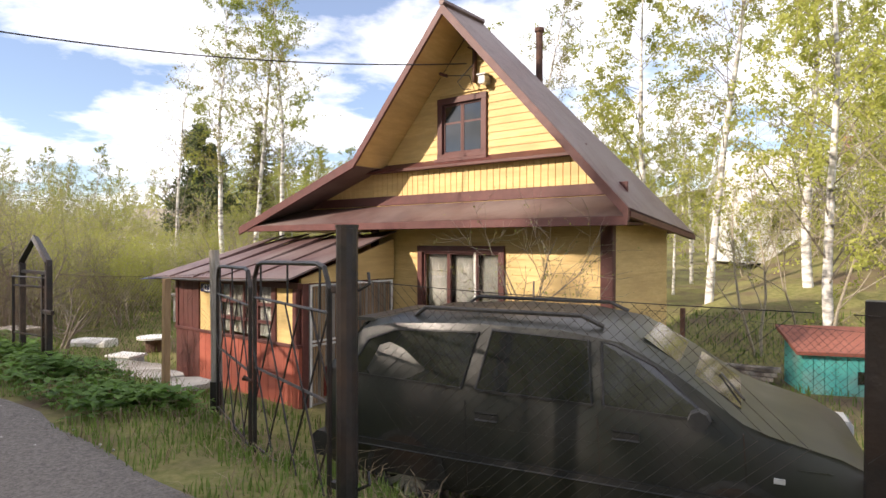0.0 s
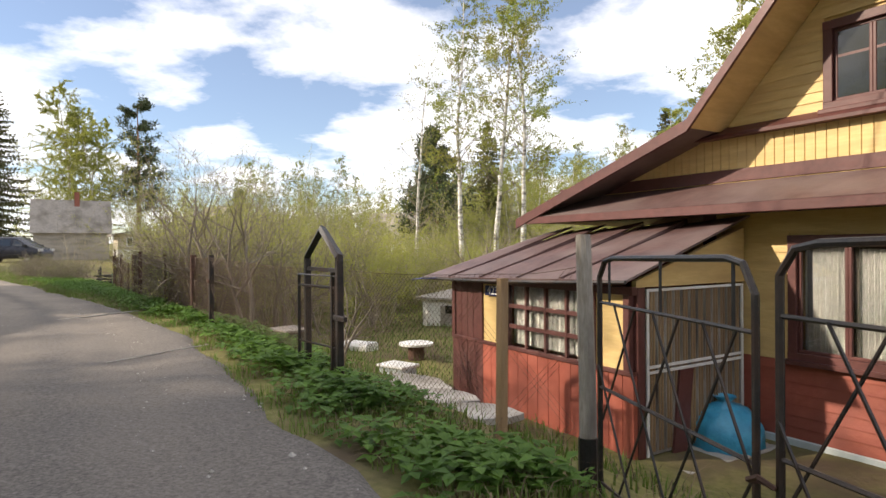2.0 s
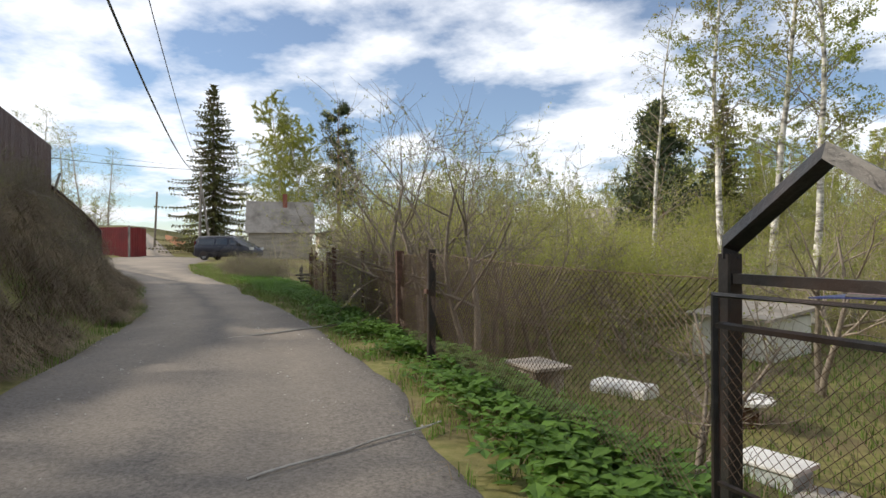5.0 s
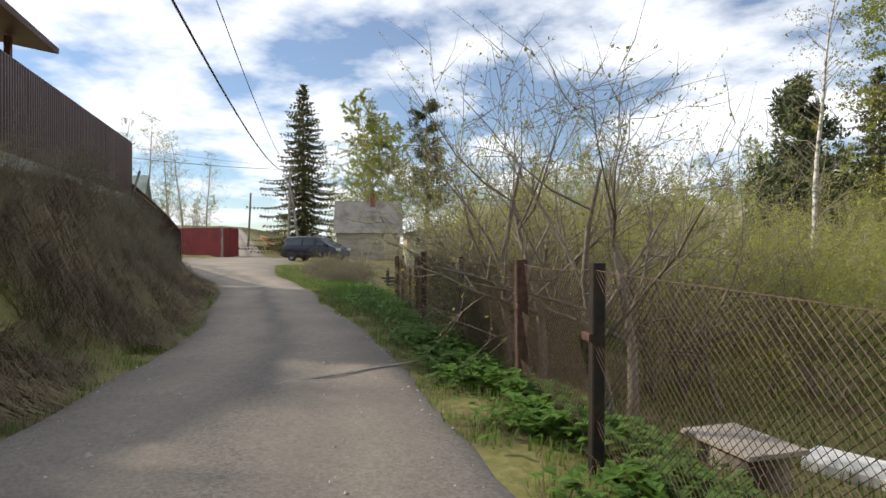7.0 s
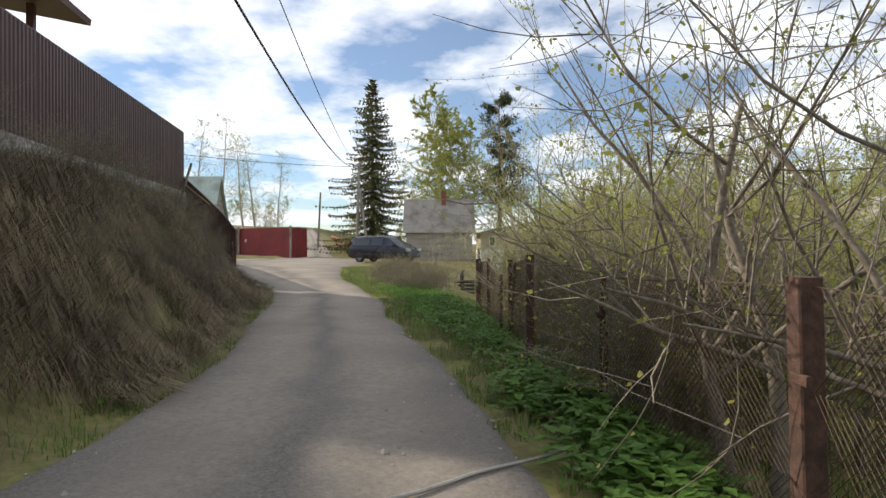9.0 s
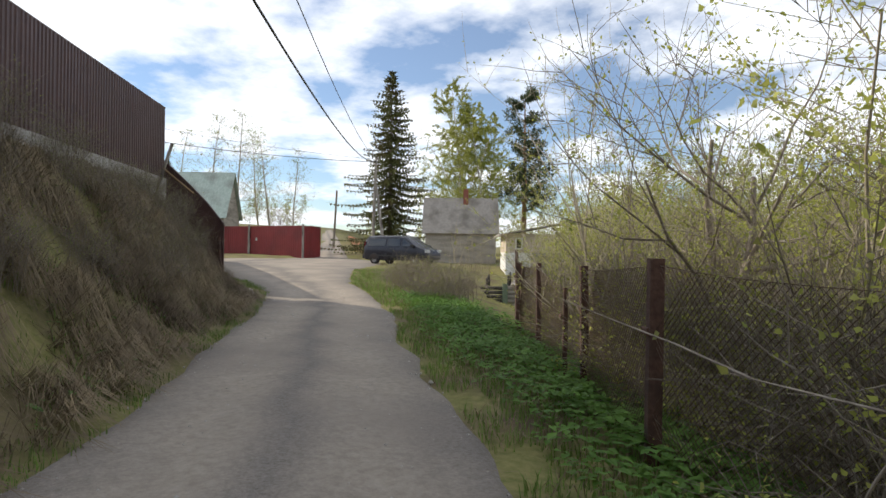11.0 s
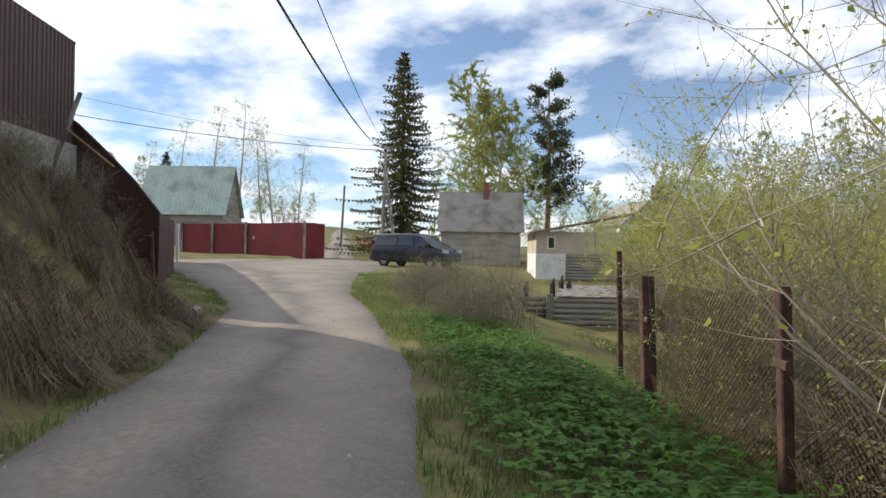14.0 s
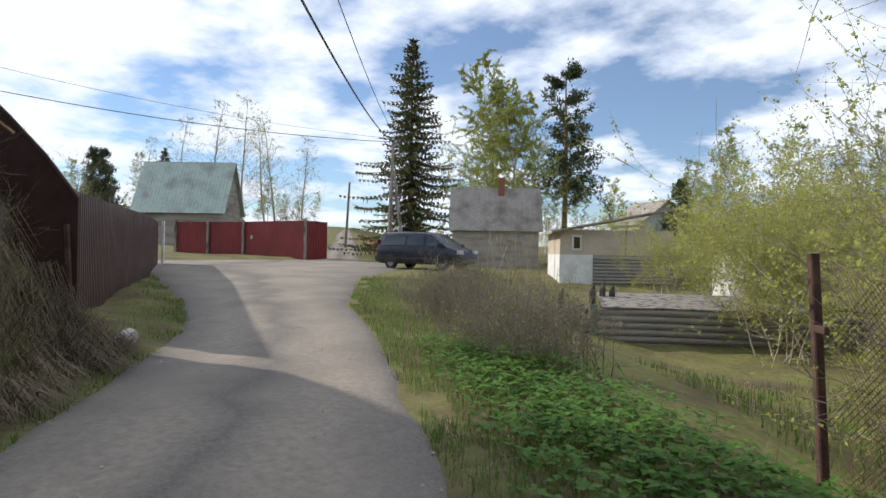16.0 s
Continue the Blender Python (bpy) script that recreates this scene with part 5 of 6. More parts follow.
def vehicle(nm, label, s, n, z, turn, paint, stations, width, roof_in, wheels, wr, panes, belt, extra):
    """A body lofted from stations (x, low, belt, top); the cabin leans in by roof_in above the belt."""
    v = thing(nm, label, "car" if nm == "car" else "van", s, n, z, turn)
    m = Mesh()
    ring = 14
    for x, lo, be, to, wf in stations:
        h = width / 2 * wf
        cab = max(0.0, to - be)
        rin = roof_in * min(1, cab / 0.45)
        half = [(h * 0.9, lo), (h * 0.985, lo + 0.12), (h, lo + (be - lo) * 0.55), (h * 0.985, be), (h - rin * 0.45 - 0.012, be + cab * 0.45), (h - rin, be + cab * 0.88), (h - rin - 0.14, to)]
        for sg in (-1, 1):
            pts = half if sg < 0 else half[::-1]
            for y, zz in pts:
                m.v.append((x, sg * y, zz))
    K = 14
    R = len(stations)
    m.f = [(i * K + j, i * K + j + 1, (i + 1) * K + j + 1, (i + 1) * K + j) for i in range(R - 1) for j in range(K - 1)]
    m.f += [(i * K + K - 1, i * K, (i + 1) * K, (i + 1) * K + K - 1) for i in range(R - 1)]
    m.f += [tuple(range(K)), tuple(range(R * K - 1, R * K - K - 1, -1))]
    body = part("body", m, paint, v, smooth=True)
    md = body.modifiers.new("edges", "EDGE_SPLIT")
    md.split_angle = radians(38)

    def side_y(x, zz, off):
        st = stations
        xs = [q[0] for q in st]
        be, to, wf = (float(np.interp(x, xs, [q[k] for q in st])) for k in (2, 3, 4))
        h = width / 2 * wf
        cab = max(0.01, to - be)
        rin = roof_in * min(1, cab / 0.45)
        f = max(0, (zz - be) / cab)
        return (h * 0.985 if f <= 0 else float(np.interp(f, [0, 0.45, 0.88, 1], [h * 0.985, h - rin * 0.45 - 0.012, h - rin, h - rin - 0.14]))) + off

    for sg in (-1, 1):
        for poly in panes:
            g = Mesh()
            fr = Mesh()
            n0 = len(poly)
            cxm, czm = sum(p[0] for p in poly) / n0, sum(p[1] for p in poly) / n0
            gv = [(x, sg * side_y(x, zz, 0.012), zz) for x, zz in poly]
            g.add(gv + [(x, y - sg * 0.01, zz) for x, y, zz in gv], [tuple(range(n0)), tuple(range(2 * n0 - 1, n0 - 1, -1))] + [(i, (i + 1) % n0, n0 + (i + 1) % n0, n0 + i) for i in range(n0)])
            ob = part("side_window", g, GLASSDARK, v)
            ring_pts = [Vector(p) for p in gv] + [Vector(gv[0])]
            part("window_seal", Mesh().tube(ring_pts, 0.012, 4), PLAST, v)
        for x, sd in [(w, sg) for w in wheels]:
            wheel(v, x, sg * (width / 2 - 0.1), wr, wr, sg)
            arch = Mesh()
            for i in range(13):
                a = math.pi * i / 12
                arch.v += [(x + (wr + 0.06) * math.cos(a), sg * (width / 2 + 0.004), wr + (wr + 0.06) * math.sin(a)), (x + (wr + 0.015) * math.cos(a), sg * (width / 2 + 0.006), wr + (wr + 0.015) * math.sin(a)),
                           (x + (wr + 0.015) * math.cos(a), sg * (width / 2 - 0.12), wr + (wr + 0.015) * math.sin(a))]
            arch.f = [(3 * i + k, 3 * i + k + 1, 3 * i + k + 4, 3 * i + k + 3) for i in range(12) for k in range(2)]
            part("wheel_arch", arch, PLAST, v)
            part("arch_liner", Mesh().prism([(x + (wr + 0.02) * math.cos(math.pi * i / 8), wr + (wr + 0.02) * math.sin(math.pi * i / 8)) for i in range(9)], sg * (width / 2 - 0.02), sg * (width / 2 + 0.003), 1), BLACK, v)
        extra(v, sg, side_y)
    return v




def car_extra(v, sg, sy):
    for x in (-0.57, 0.39, 1.26):
        part("door_gap", Mesh().tube([(x, sg * sy(x, 0.3, 0.002), 0.3), (x, sg * sy(x, 0.6, 0.008), 0.6), (x - 0.02, sg * sy(x, 0.92, 0.003), 0.92)], 0.006, 4), BLACK, v)
    for x in (-0.5, 0.47):
        part("door_handle", Mesh().box(x, sg * sy(x, 0.8, -0.01), 0.79, x + 0.17, sg * sy(x, 0.8, 0.02), 0.845, 0.01), PLAST, v)
    part("side_strip", Mesh().box(-1.5, sg * 0.825, 0.48, 1.7, sg * 0.838, 0.53, 0.006), PLAST, v)
    part("crease", Mesh().tube([(x, sg * sy(x, 0.74, 0.004), 0.74) for x in (-1.8, -1, 0, 1, 1.7)], 0.008, 4), CARP, v)
    part("roof_rail", Mesh().tube([(-1.15, sg * 0.55, 1.47), (-1.05, sg * 0.55, 1.55), (0.2, sg * 0.55, 1.55), (0.36, sg * 0.55, 1.48)], 0.018, 6), PLAST, v)
    part("mirror", Mesh().tube([(0.96, sg * 0.84, 0.97), (1.0, sg * 0.9, 1.0), (1.0, sg * 1.0, 1.01)], [0.03, 0.07, 0.06], 8), PLAST, v)
    part("tail_lamp", Mesh().box(-1.87, sg * 0.68, 0.8, -1.82, sg * 0.785, 1.04, 0.015), TAIL, v)
    part("headlamp", Mesh().box(1.88, sg * 0.5, 0.6, 1.99, sg * 0.78, 0.74, 0.03), LAMPG, v)
    part("marker_lamp", Mesh().box(1.4, sg * 0.828, 0.66, 1.46, sg * 0.842, 0.69), LAMPG, v)


car_st = [(-2.08, 0.3, 0.55, 0.57, 0.84), (-2.04, 0.26, 0.78, 0.85, 0.93), (-1.98, 0.24, 0.9, 1.05, 0.96), (-1.72, 0.22, 0.92, 1.34, 0.985), (-1.4, 0.2, 0.92, 1.41, 1.0), (-0.6, 0.2, 0.91, 1.45, 1.0), (0.1, 0.2, 0.9, 1.44, 1.0),
          (0.55, 0.2, 0.895, 1.38, 1.0), (0.95, 0.2, 0.89, 1.18, 1.0), (1.35, 0.2, 0.885, 0.93, 0.99), (1.5, 0.2, 0.86, 0.88, 0.985), (1.9, 0.22, 0.76, 0.79, 0.95), (2.1, 0.24, 0.66, 0.7, 0.88), (2.18, 0.28, 0.55, 0.57, 0.8)]
car_panes = [[(-1.78, 0.97), (-0.68, 0.95), (-0.58, 1.33), (-1.35, 1.31), (-1.62, 1.22)], [(-0.55, 0.95), (0.36, 0.94), (0.3, 1.33), (-0.46, 1.35)], [(0.44, 0.94), (1.18, 0.92), (0.78, 1.2), (0.5, 1.31), (0.4, 1.325)]]
car_st = [(x * 0.92, lo, be * 1.05, to * 1.055, wf) for x, lo, be, to, wf in car_st]
car_panes = [[(x * 0.92, zz * 1.053) for x, zz in poly] for poly in car_panes]
CAR = vehicle("car", "dusty dark green estate car with roof rails, parked", -0.32, 4.55, -0.56, 13.0, CARP, car_st, 1.66, 0.17, (-1.08, 1.22), 0.29, car_panes, 0.9, car_extra)
part("rear_window", Mesh().slab((-1.84, -0.6, 1.04), (-1.84, 0.6, 1.04), (-1.61, 0.55, 1.38), (-1.61, -0.55, 1.38), 0.03), GLASSDARK, CAR)
part("windscreen", Mesh().slab((1.23, -0.52, 1.0), (1.23, 0.52, 1.0), (0.62, 0.47, 1.415), (0.62, -0.47, 1.415), 0.012), GLASSDARK, CAR)
part("bumper", Mesh().box(-2.0, -0.78, 0.3, -1.84, 0.78, 0.5, 0.04), PLAST, CAR)
part("wiper", Mesh().tube([(1.25, -0.3, 1.01), (1.1, 0.1, 1.1)], 0.008, 4), PLAST, CAR)
part("spoiler", Mesh().box(-1.72, -0.55, 1.41, -1.53, 0.55, 1.44, 0.01), CARP, CAR)


def van_extra(v, sg, sy):
    for x in (-0.55, 0.45, 1.4):
        part("door_gap", Mesh().tube([(x, sg * sy(x, 0.35, 0.002), 0.35), (x, sg * sy(x, 0.95, 0.006), 0.95)], 0.007, 4), BLACK, v)
    part("side_strip", Mesh().box(-1.2, sg * 0.872, 0.5, 1.3, sg * 0.885, 0.58, 0.006), PLAST, v)
    part("mirror", Mesh().box(1.25, sg * 0.88, 1.0, 1.4, sg * 1.06, 1.18, 0.03), PLAST, v)
    part("tail_lamp", Mesh().box(-2.2, sg * 0.68, 0.85, -2.1, sg * 0.82, 1.35, 0.02), TAIL, v)
    part("headlamp", Mesh().box(2.1, sg * 0.52, 0.72, 2.24, sg * 0.82, 0.9, 0.03), LAMPG, v)
    for x in (-0.3, 0.7):
        part("door_handle", Mesh().box(x, sg * sy(x, 0.98, -0.01), 0.94, x + 0.18, sg * sy(x, 0.98, 0.02), 0.99, 0.01), PLAST, v)


van_st = [(-2.24, 0.34, 0.5, 0.52, 0.9), (-2.2, 0.3, 1.0, 1.1, 0.96), (-2.14, 0.28, 1.04, 1.5, 0.98), (-1.95, 0.26, 1.05, 1.68, 1.0), (-1.0, 0.25, 1.05, 1.72, 1.0), (0.2, 0.25, 1.04, 1.71, 1.0), (0.7, 0.25, 1.03, 1.62, 1.0),
          (1.2, 0.25, 1.02, 1.28, 1.0), (1.55, 0.25, 1.0, 1.05, 0.99), (2.0, 0.27, 0.86, 0.9, 0.95), (2.2, 0.3, 0.7, 0.74, 0.88), (2.26, 0.34, 0.5, 0.52, 0.82)]
van_panes = [[(-1.9, 1.1), (-0.62, 1.1), (-0.62, 1.52), (-1.82, 1.52)], [(-0.5, 1.1), (0.4, 1.09), (0.34, 1.54), (-0.48, 1.54)], [(0.52, 1.09), (1.28, 1.07), (0.86, 1.42), (0.56, 1.53)]]
VAN = vehicle("van", "dark graphite passenger van parked across the junction", -50.6, -2.5, 0.5, 62.0, VANP, van_st, 1.75, 0.15, (-1.42, 1.38), 0.31, van_panes, 1.04, van_extra)
part("bumper", Mesh().box(-2.32, -0.82, 0.34, -2.2, 0.82, 0.6, 0.04), PLAST, VAN)
part("rear_window", Mesh().slab((-2.2, -0.62, 1.12), (-2.2, 0.62, 1.12), (-2.12, 0.58, 1.5), (-2.12, -0.58, 1.5), 0.02), GLASSDARK, VAN)

# ---------- yard things ----------
bag = thing("rubbish_bag", "full blue plastic sack tied at the neck", "bag", -5.15, 7.1, -1.2)
rng = random.Random(9)
m = Mesh()
for i in range(13):
    f = i / 12
    rr = 0.42 * math.sin(math.pi * min(1, 0.16 + f * 0.84)) ** 0.6 if f < 0.85 else (0.06 if f < 0.93 else 0.13)
    for k in range(22):
        a = 6.2832 * k / 22
        q = rr * (1 + 0.12 * noise.noise(Vector((math.cos(a) * 2, math.sin(a) * 2, f * 4))) + 0.06 * math.sin(k * 3.3 + f * 5))
        m.v.append((q * math.cos(a), q * math.sin(a), f * 0.78))
m.f = [(i * 22 + k, i * 22 + (k + 1) % 22, (i + 1) * 22 + (k + 1) % 22, (i + 1) * 22 + k) for i in range(12) for k in range(22)] + [tuple(range(21, -1, -1))]
part("sack", m, BLUEBAG, bag, smooth=True)
part("tie", Mesh().tube([(0.07 * math.cos(a), 0.07 * math.sin(a), 0.69) for a in np.linspace(0, 6.28, 9)], 0.012, 5), WHITE, bag)

box = thing("beehive_box", "small blue and white wooden box on the grass", "box", -9.8, 5.2, -0.85, 20)
part("case", Mesh().box(-0.25, -0.18, 0, 0.25, 0.18, 0.22, 0.01), BLUEPL, box)
part("lid", Mesh().box(-0.29, -0.22, 0.22, 0.29, 0.22, 0.26, 0.01), WHITE, box)
tub = thing("garden_table", "round white tabletop on a rusty drum", "table", -11.85, 6.7, -1.1)
part("tabletop", Mesh().tube([(0, 0, 0.42), (0, 0, 0.46)], 0.36, 20), WHITE, tub)
part("drum", Mesh().tube([(0, 0, 0), (0, 0, 0.42)], 0.17, 16), RUST, tub)
for s, n, r in [(-9.1, 5.25, 0.45), (-8.6, 4.7, 0.5), (-8.0, 4.5, 0.55), (-7.2, 4.4, 0.5), (-6.4, 4.4, 0.5)]:
    solid("paving_slab", Mesh().prism([(r * math.cos(a) * (1 + 0.15 * math.sin(a * 3 + s)), r * 0.7 * math.sin(a)) for a in np.linspace(0, 5.9, 11)], 0, 0.07, 2), CONC, "uneven grey concrete slab on the path", "slab", s, n, height(s, n) + 0.0, 20 * s, "garden path slabs")
wshed = thing("garden_shed", "small whitewashed shed with a flat roof", "shed", -16.3, 10.8, -1.35, 20)
part("wall", Mesh().box(-0.8, -0.9, -0.1, 0.8, 0.9, 1.15, 0.01), WHITE, wshed)
part("roof", Mesh().slab((-0.95, -1.05, 1.2), (0.95, -1.05, 1.2), (0.95, 1.05, 1.36), (-0.95, 1.05, 1.36), 0.06), SLATE, wshed)
part("door", Mesh().box(-0.1, -0.93, 0.0, 0.35, -0.895, 0.95, 0.005), GREYW, wshed)
part("window", Mesh().box(0.1, -0.945, 0.75, 0.35, -0.93, 0.98), GLASSDARK, wshed)
bench = thing("garden_table", "low table with a grey top behind the fence", "table", -13.0, 4.4, -0.75, 10)
part("tabletop", Mesh().box(-0.4, -0.3, 0.42, 0.4, 0.3, 0.46, 0.008), SLATE, bench)
part("trestle", Mesh().box(-0.3, -0.22, 0, 0.3, 0.22, 0.42, 0.01), SILVER, bench)
board = thing("tarpaulin_box", "white enamel tub lying in the garden", "tub", -13.8, 6.2, -1.05, 30)
part("shell", Mesh().box(-0.45, -0.25, 0, 0.45, 0.25, 0.22, 0.06), WHITE, board)

tshed = thing("shed", "low teal plank shed with a reddish tiled roof", "shed", 0.9, 10.3, -0.75, 25)
part("wall", Mesh().box(-0.55, -0.4, -0.3, 0.55, 0.4, 0.8, 0.01), TEAL, tshed)
for k in range(8):
    part("plank", Mesh().box(-0.55 + k * 0.138, -0.42, -0.2, -0.42 + k * 0.138, -0.4, 0.8, 0.004), TEAL, tshed)
part("roof", Mesh().slab((-0.65, -0.52, 0.78), (0.65, -0.52, 0.78), (0.65, 0.5, 1.02), (-0.65, 0.5, 1.02), 0.05), BRICKM, tshed)
part("window", Mesh().box(0.12, -0.44, 0.35, 0.28, -0.421, 0.52), GLASSDARK, tshed)
tl = thing("timber_pile", "heap of old boards beside the shed", "timber", -0.6, 10.0, -0.8, 10)
for k in range(8):
    part("board", Mesh().box(-0.6, -0.3 + 0.05 * (k % 4), 0.06 * k, 0.5 + 0.05 * k, 0.0 + 0.06 * (k % 3), 0.05 + 0.06 * k, 0.005), SILVER, tl)


# ---------- far houses ----------
def simple_house(nm, label, s, n, z, turn, w, d, wall_h, roof_h, wall, roof, wins=(), over=0.3, ridge_x=True, chimney=None):
    h = thing(nm, label, "house", s, n, z, turn)
    part("wall", Mesh().box(-w / 2, -d / 2, -0.8, w / 2, d / 2, wall_h), wall, h)
    if ridge_x:
        prof = lambda x: [(-d / 2, wall_h), (d / 2, wall_h), (0, wall_h + roof_h)]
        for x in (-w / 2, w / 2 - 0.1):
            part("gable", Mesh().prism(prof(x), x, x + 0.1, 0), wall, h)
        for sg in (-1, 1):
            k = roof_h / (d / 2) * over
            P = [(-w / 2 - over, sg * (d / 2 + over), wall_h - k), (w / 2 + over, sg * (d / 2 + over), wall_h - k), (w / 2 + over, 0, wall_h + roof_h + 0.02), (-w / 2 - over, 0, wall_h + roof_h + 0.02)]
            part("roof", Mesh().slab(*(P if sg < 0 else P[::-1]), 0.06), roof, h)
            for j in range(int(w / 0.35)):
                x = -w / 2 + j * 0.35
                part("roof_rib", Mesh().tube([(x, sg * (d / 2 + over), wall_h - k + 0.015), (x, 0, wall_h + roof_h + 0.03)], 0.03, 4), roof, h)
    else:
        for y in (-d / 2, d / 2 - 0.1):
            part("gable", Mesh().prism([(-w / 2, wall_h), (w / 2, wall_h), (0, wall_h + roof_h)], y, y + 0.1, 1), wall, h)
        for sg in (-1, 1):
            k = roof_h / (w / 2) * over
            P = [(sg * (w / 2 + over), -d / 2 - over, wall_h - k), (sg * (w / 2 + over), d / 2 + over, wall_h - k), (0, d / 2 + over, wall_h + roof_h + 0.02), (0, -d / 2 - over, wall_h + roof_h + 0.02)]
            part("roof", Mesh().slab(*(P if sg > 0 else P[::-1]), 0.06), roof, h)
    for face, x, zz, ww, hh in wins:
        if face == "f":
            g = part("window", Mesh().box(x - ww / 2, -d / 2 - 0.03, zz, x + ww / 2, -d / 2 + 0.01, zz + hh), GLASSDARK, h)
            frame_box(g, "window_frame", x - ww / 2 - 0.06, x + ww / 2 + 0.06, zz - 0.06, zz + hh + 0.06, -d / 2 - 0.06, -d / 2 + 0.01, 0.07, WHITE)
        else:
            xx = w / 2 if face == "r" else -w / 2
            g = part("window", Mesh().box(xx - 0.03, x - ww / 2, zz, xx + 0.03, x + ww / 2, zz + hh), GLASSDARK, h)
            part("window_frame", Mesh().box(xx - 0.04, x - ww / 2 - 0.08, zz - 0.08, xx + 0.04, x + ww / 2 + 0.08, zz - 0.003).box(xx - 0.04, x - ww / 2 - 0.08, zz + hh + 0.003, xx + 0.04, x + ww / 2 + 0.08, zz + hh + 0.08), WHITE, g)
    if chimney:
        part("chimney", Mesh().box(chimney[0] - 0.2, chimney[1] - 0.2, wall_h, chimney[0] + 0.2, chimney[1] + 0.2, wall_h + roof_h + 0.7, 0.02), BRICKM, h)
    return h


simple_house("shed_house", "weathered house with corrugated fibre-cement roof", -64.2, 1.0, 0.7, -90, 5.6, 3.6, 2.4, 2.6, GREYW, SLATE, [("f", -1.2, 0.9, 0.7, 0.8), ("l", 0, 3.2, 0.5, 0.6)], 0.25, True, (-0.4, 0.2))
simple_house("green_roof_house", "old house with weathered green tin roof", -83, -29.5, 2.2, -88, 8.6, 5.0, 3.2, 4.6, GREYW, GREENR, [("f", -2.5, 1.6, 1.0, 1.1), ("f", 0, 1.6, 1.0, 1.1), ("f", 2.5, 1.6, 1.0, 1.1)], 0.4, True)
simple_house("white_cottage", "white cottage with gabled porch among birches", -46.5, 24.2, -0.9, -60, 4.0, 4.5, 2.9, 2.2, WHITE, SLATE, [("f", -0.8, 1.0, 0.7, 0.9), ("f", 0.9, 1.0, 0.7, 0.9), ("f", 0, 3.2, 0.5, 0.6)], 0.3, False)
simple_house("porch_annex", "low white annex with small gable", -45.4, 22.9, -0.9, -60, 2.6, 1.6, 1.5, 0.9, WHITE, WHITER, [("f", -0.5, 0.5, 0.4, 0.7), ("f", 0.5, 0.5, 0.4, 0.7)], 0.2, False)
simple_house("hillside_house", "white house with pale roof on the hillside", -4.5, 41.5, 1.2, 35, 7.5, 6.0, 3.0, 2.8, WHITE, WHITER, [("f", -2, 1.0, 1.2, 1.1), ("f", 1.2, 1.0, 1.2, 1.1), ("f", -0.3, 1.0, .8, 1.1)], 0.4, True, (2.6, -1.0))
simple_house("hillside_house", "cream two-storey house on the hillside", 6.0, 50, 4.5, 35, 7.0, 6.0, 5.0, 3.0, YELLOW, SLATE, [("f", -1.6, 3.2, 0.9, 1.1), ("f", 0.4, 3.2, 0.9, 1.1), ("f", -1.6, 0.8, 0.9, 1.1), ("f", 1.6, 0.8, 0.9, 1.1)], 0.4, False)
simple_house("far_house", "white house with steep roof behind birches", -36, 44, 3.6, -20, 6, 5, 3.0, 2.6, WHITE, SLATE, [("f", -1, 1.2, 1, 1)], 0.4, False)
simple_house("far_house", "far roof above the bushes", -95, 20, 2.0, -70, 7, 6, 3.0, 2.6, WHITE, SLATE, [("f", 0, 3.2, .8, .8)], 0.4, False)

# two-storey outbuilding: plastered upper floor over log walls
ob2 = thing("outbuilding", "outbuilding with white and log lower walls, pale upper storey", "house", -57.5, 5.44, -0.45, 0)
part("lower_wall", Mesh().box(0.0, 0.0, -0.5, 5.0, 3.8, 1.75), LOGM, ob2)
part("white_wall", Mesh().box(0.0, -1.55, -0.5, 0.12, 0.0, 1.75).box(0.0, -1.55, -0.5, 2.5, -1.45, 1.75), WHITE, ob2, "whitewashed wall")
part("white_wall", Mesh().box(5.0, -1.62, -0.5, 5.03, -0.02, 1.75).box(0, -1.6, -0.5, 5.0, -1.55, 1.75), WHITE, ob2)
part("upper_wall", Mesh().box(0.0, -1.6, 1.75, 5.0, 3.8, 2.95), mat("cream_plaster", (0.5, 0.42, 0.32), (0.58, 0.5, 0.39), 5, 0.9, 0.3, c3=(0.42, 0.36, 0.28)), ob2)
for k in range(13):
    part("log", Mesh().tube([(5.02, 0.0, -0.4 + 0.165 * k), (5.02, 3.8, -0.4 + 0.165 * k)], 0.085, 8), LOGM, ob2)
w2 = part("window", Mesh().box(4.99, -0.95, 2.05, 5.03, -0.65, 2.6), GLASSDARK, ob2)
part("window_frame", Mesh().box(5.0, -1.03, 1.97, 5.05, -0.57, 2.05).box(5.0, -1.03, 2.6, 5.05, -0.57, 2.68).box(5.0, -1.03, 2.05, 5.05, -0.95, 2.6).box(5.0, -0.65, 2.05, 5.05, -0.57, 2.6), WHITE, w2)
part("post", Mesh().box(5.0, 1.5, 1.75, 5.04, 1.58, 2.95), GREYW, ob2)
part("roof", Mesh().slab((5.5, -2.0, 2.9), (5.5, 4.1, 4.1), (-0.4, 4.1, 4.1), (-0.4, -2.0, 2.9), 0.08), SLATE, ob2)
part("roof", Mesh().slab((-0.4, -2.0, 2.9), (5.5, -2.0, 2.9), (5.5, -2.02, 2.75), (-0.4, -2.02, 2.75), 0.05), SLATE, ob2)
ws2 = thing("shed", "white plank shed half hidden by willows", "shed", -46.0, 10.2, -0.8, 10)
part("wall", Mesh().box(-1.2, -1.0, -0.4, 1.2, 1.2, 2.4), WHITE, ws2)
part("roof", Mesh().slab((-1.5, -1.3, 2.4), (1.5, -1.3, 2.4), (1.5, 1.4, 2.7), (-1.5, 1.4, 2.7), 0.06), SLATE, ws2)
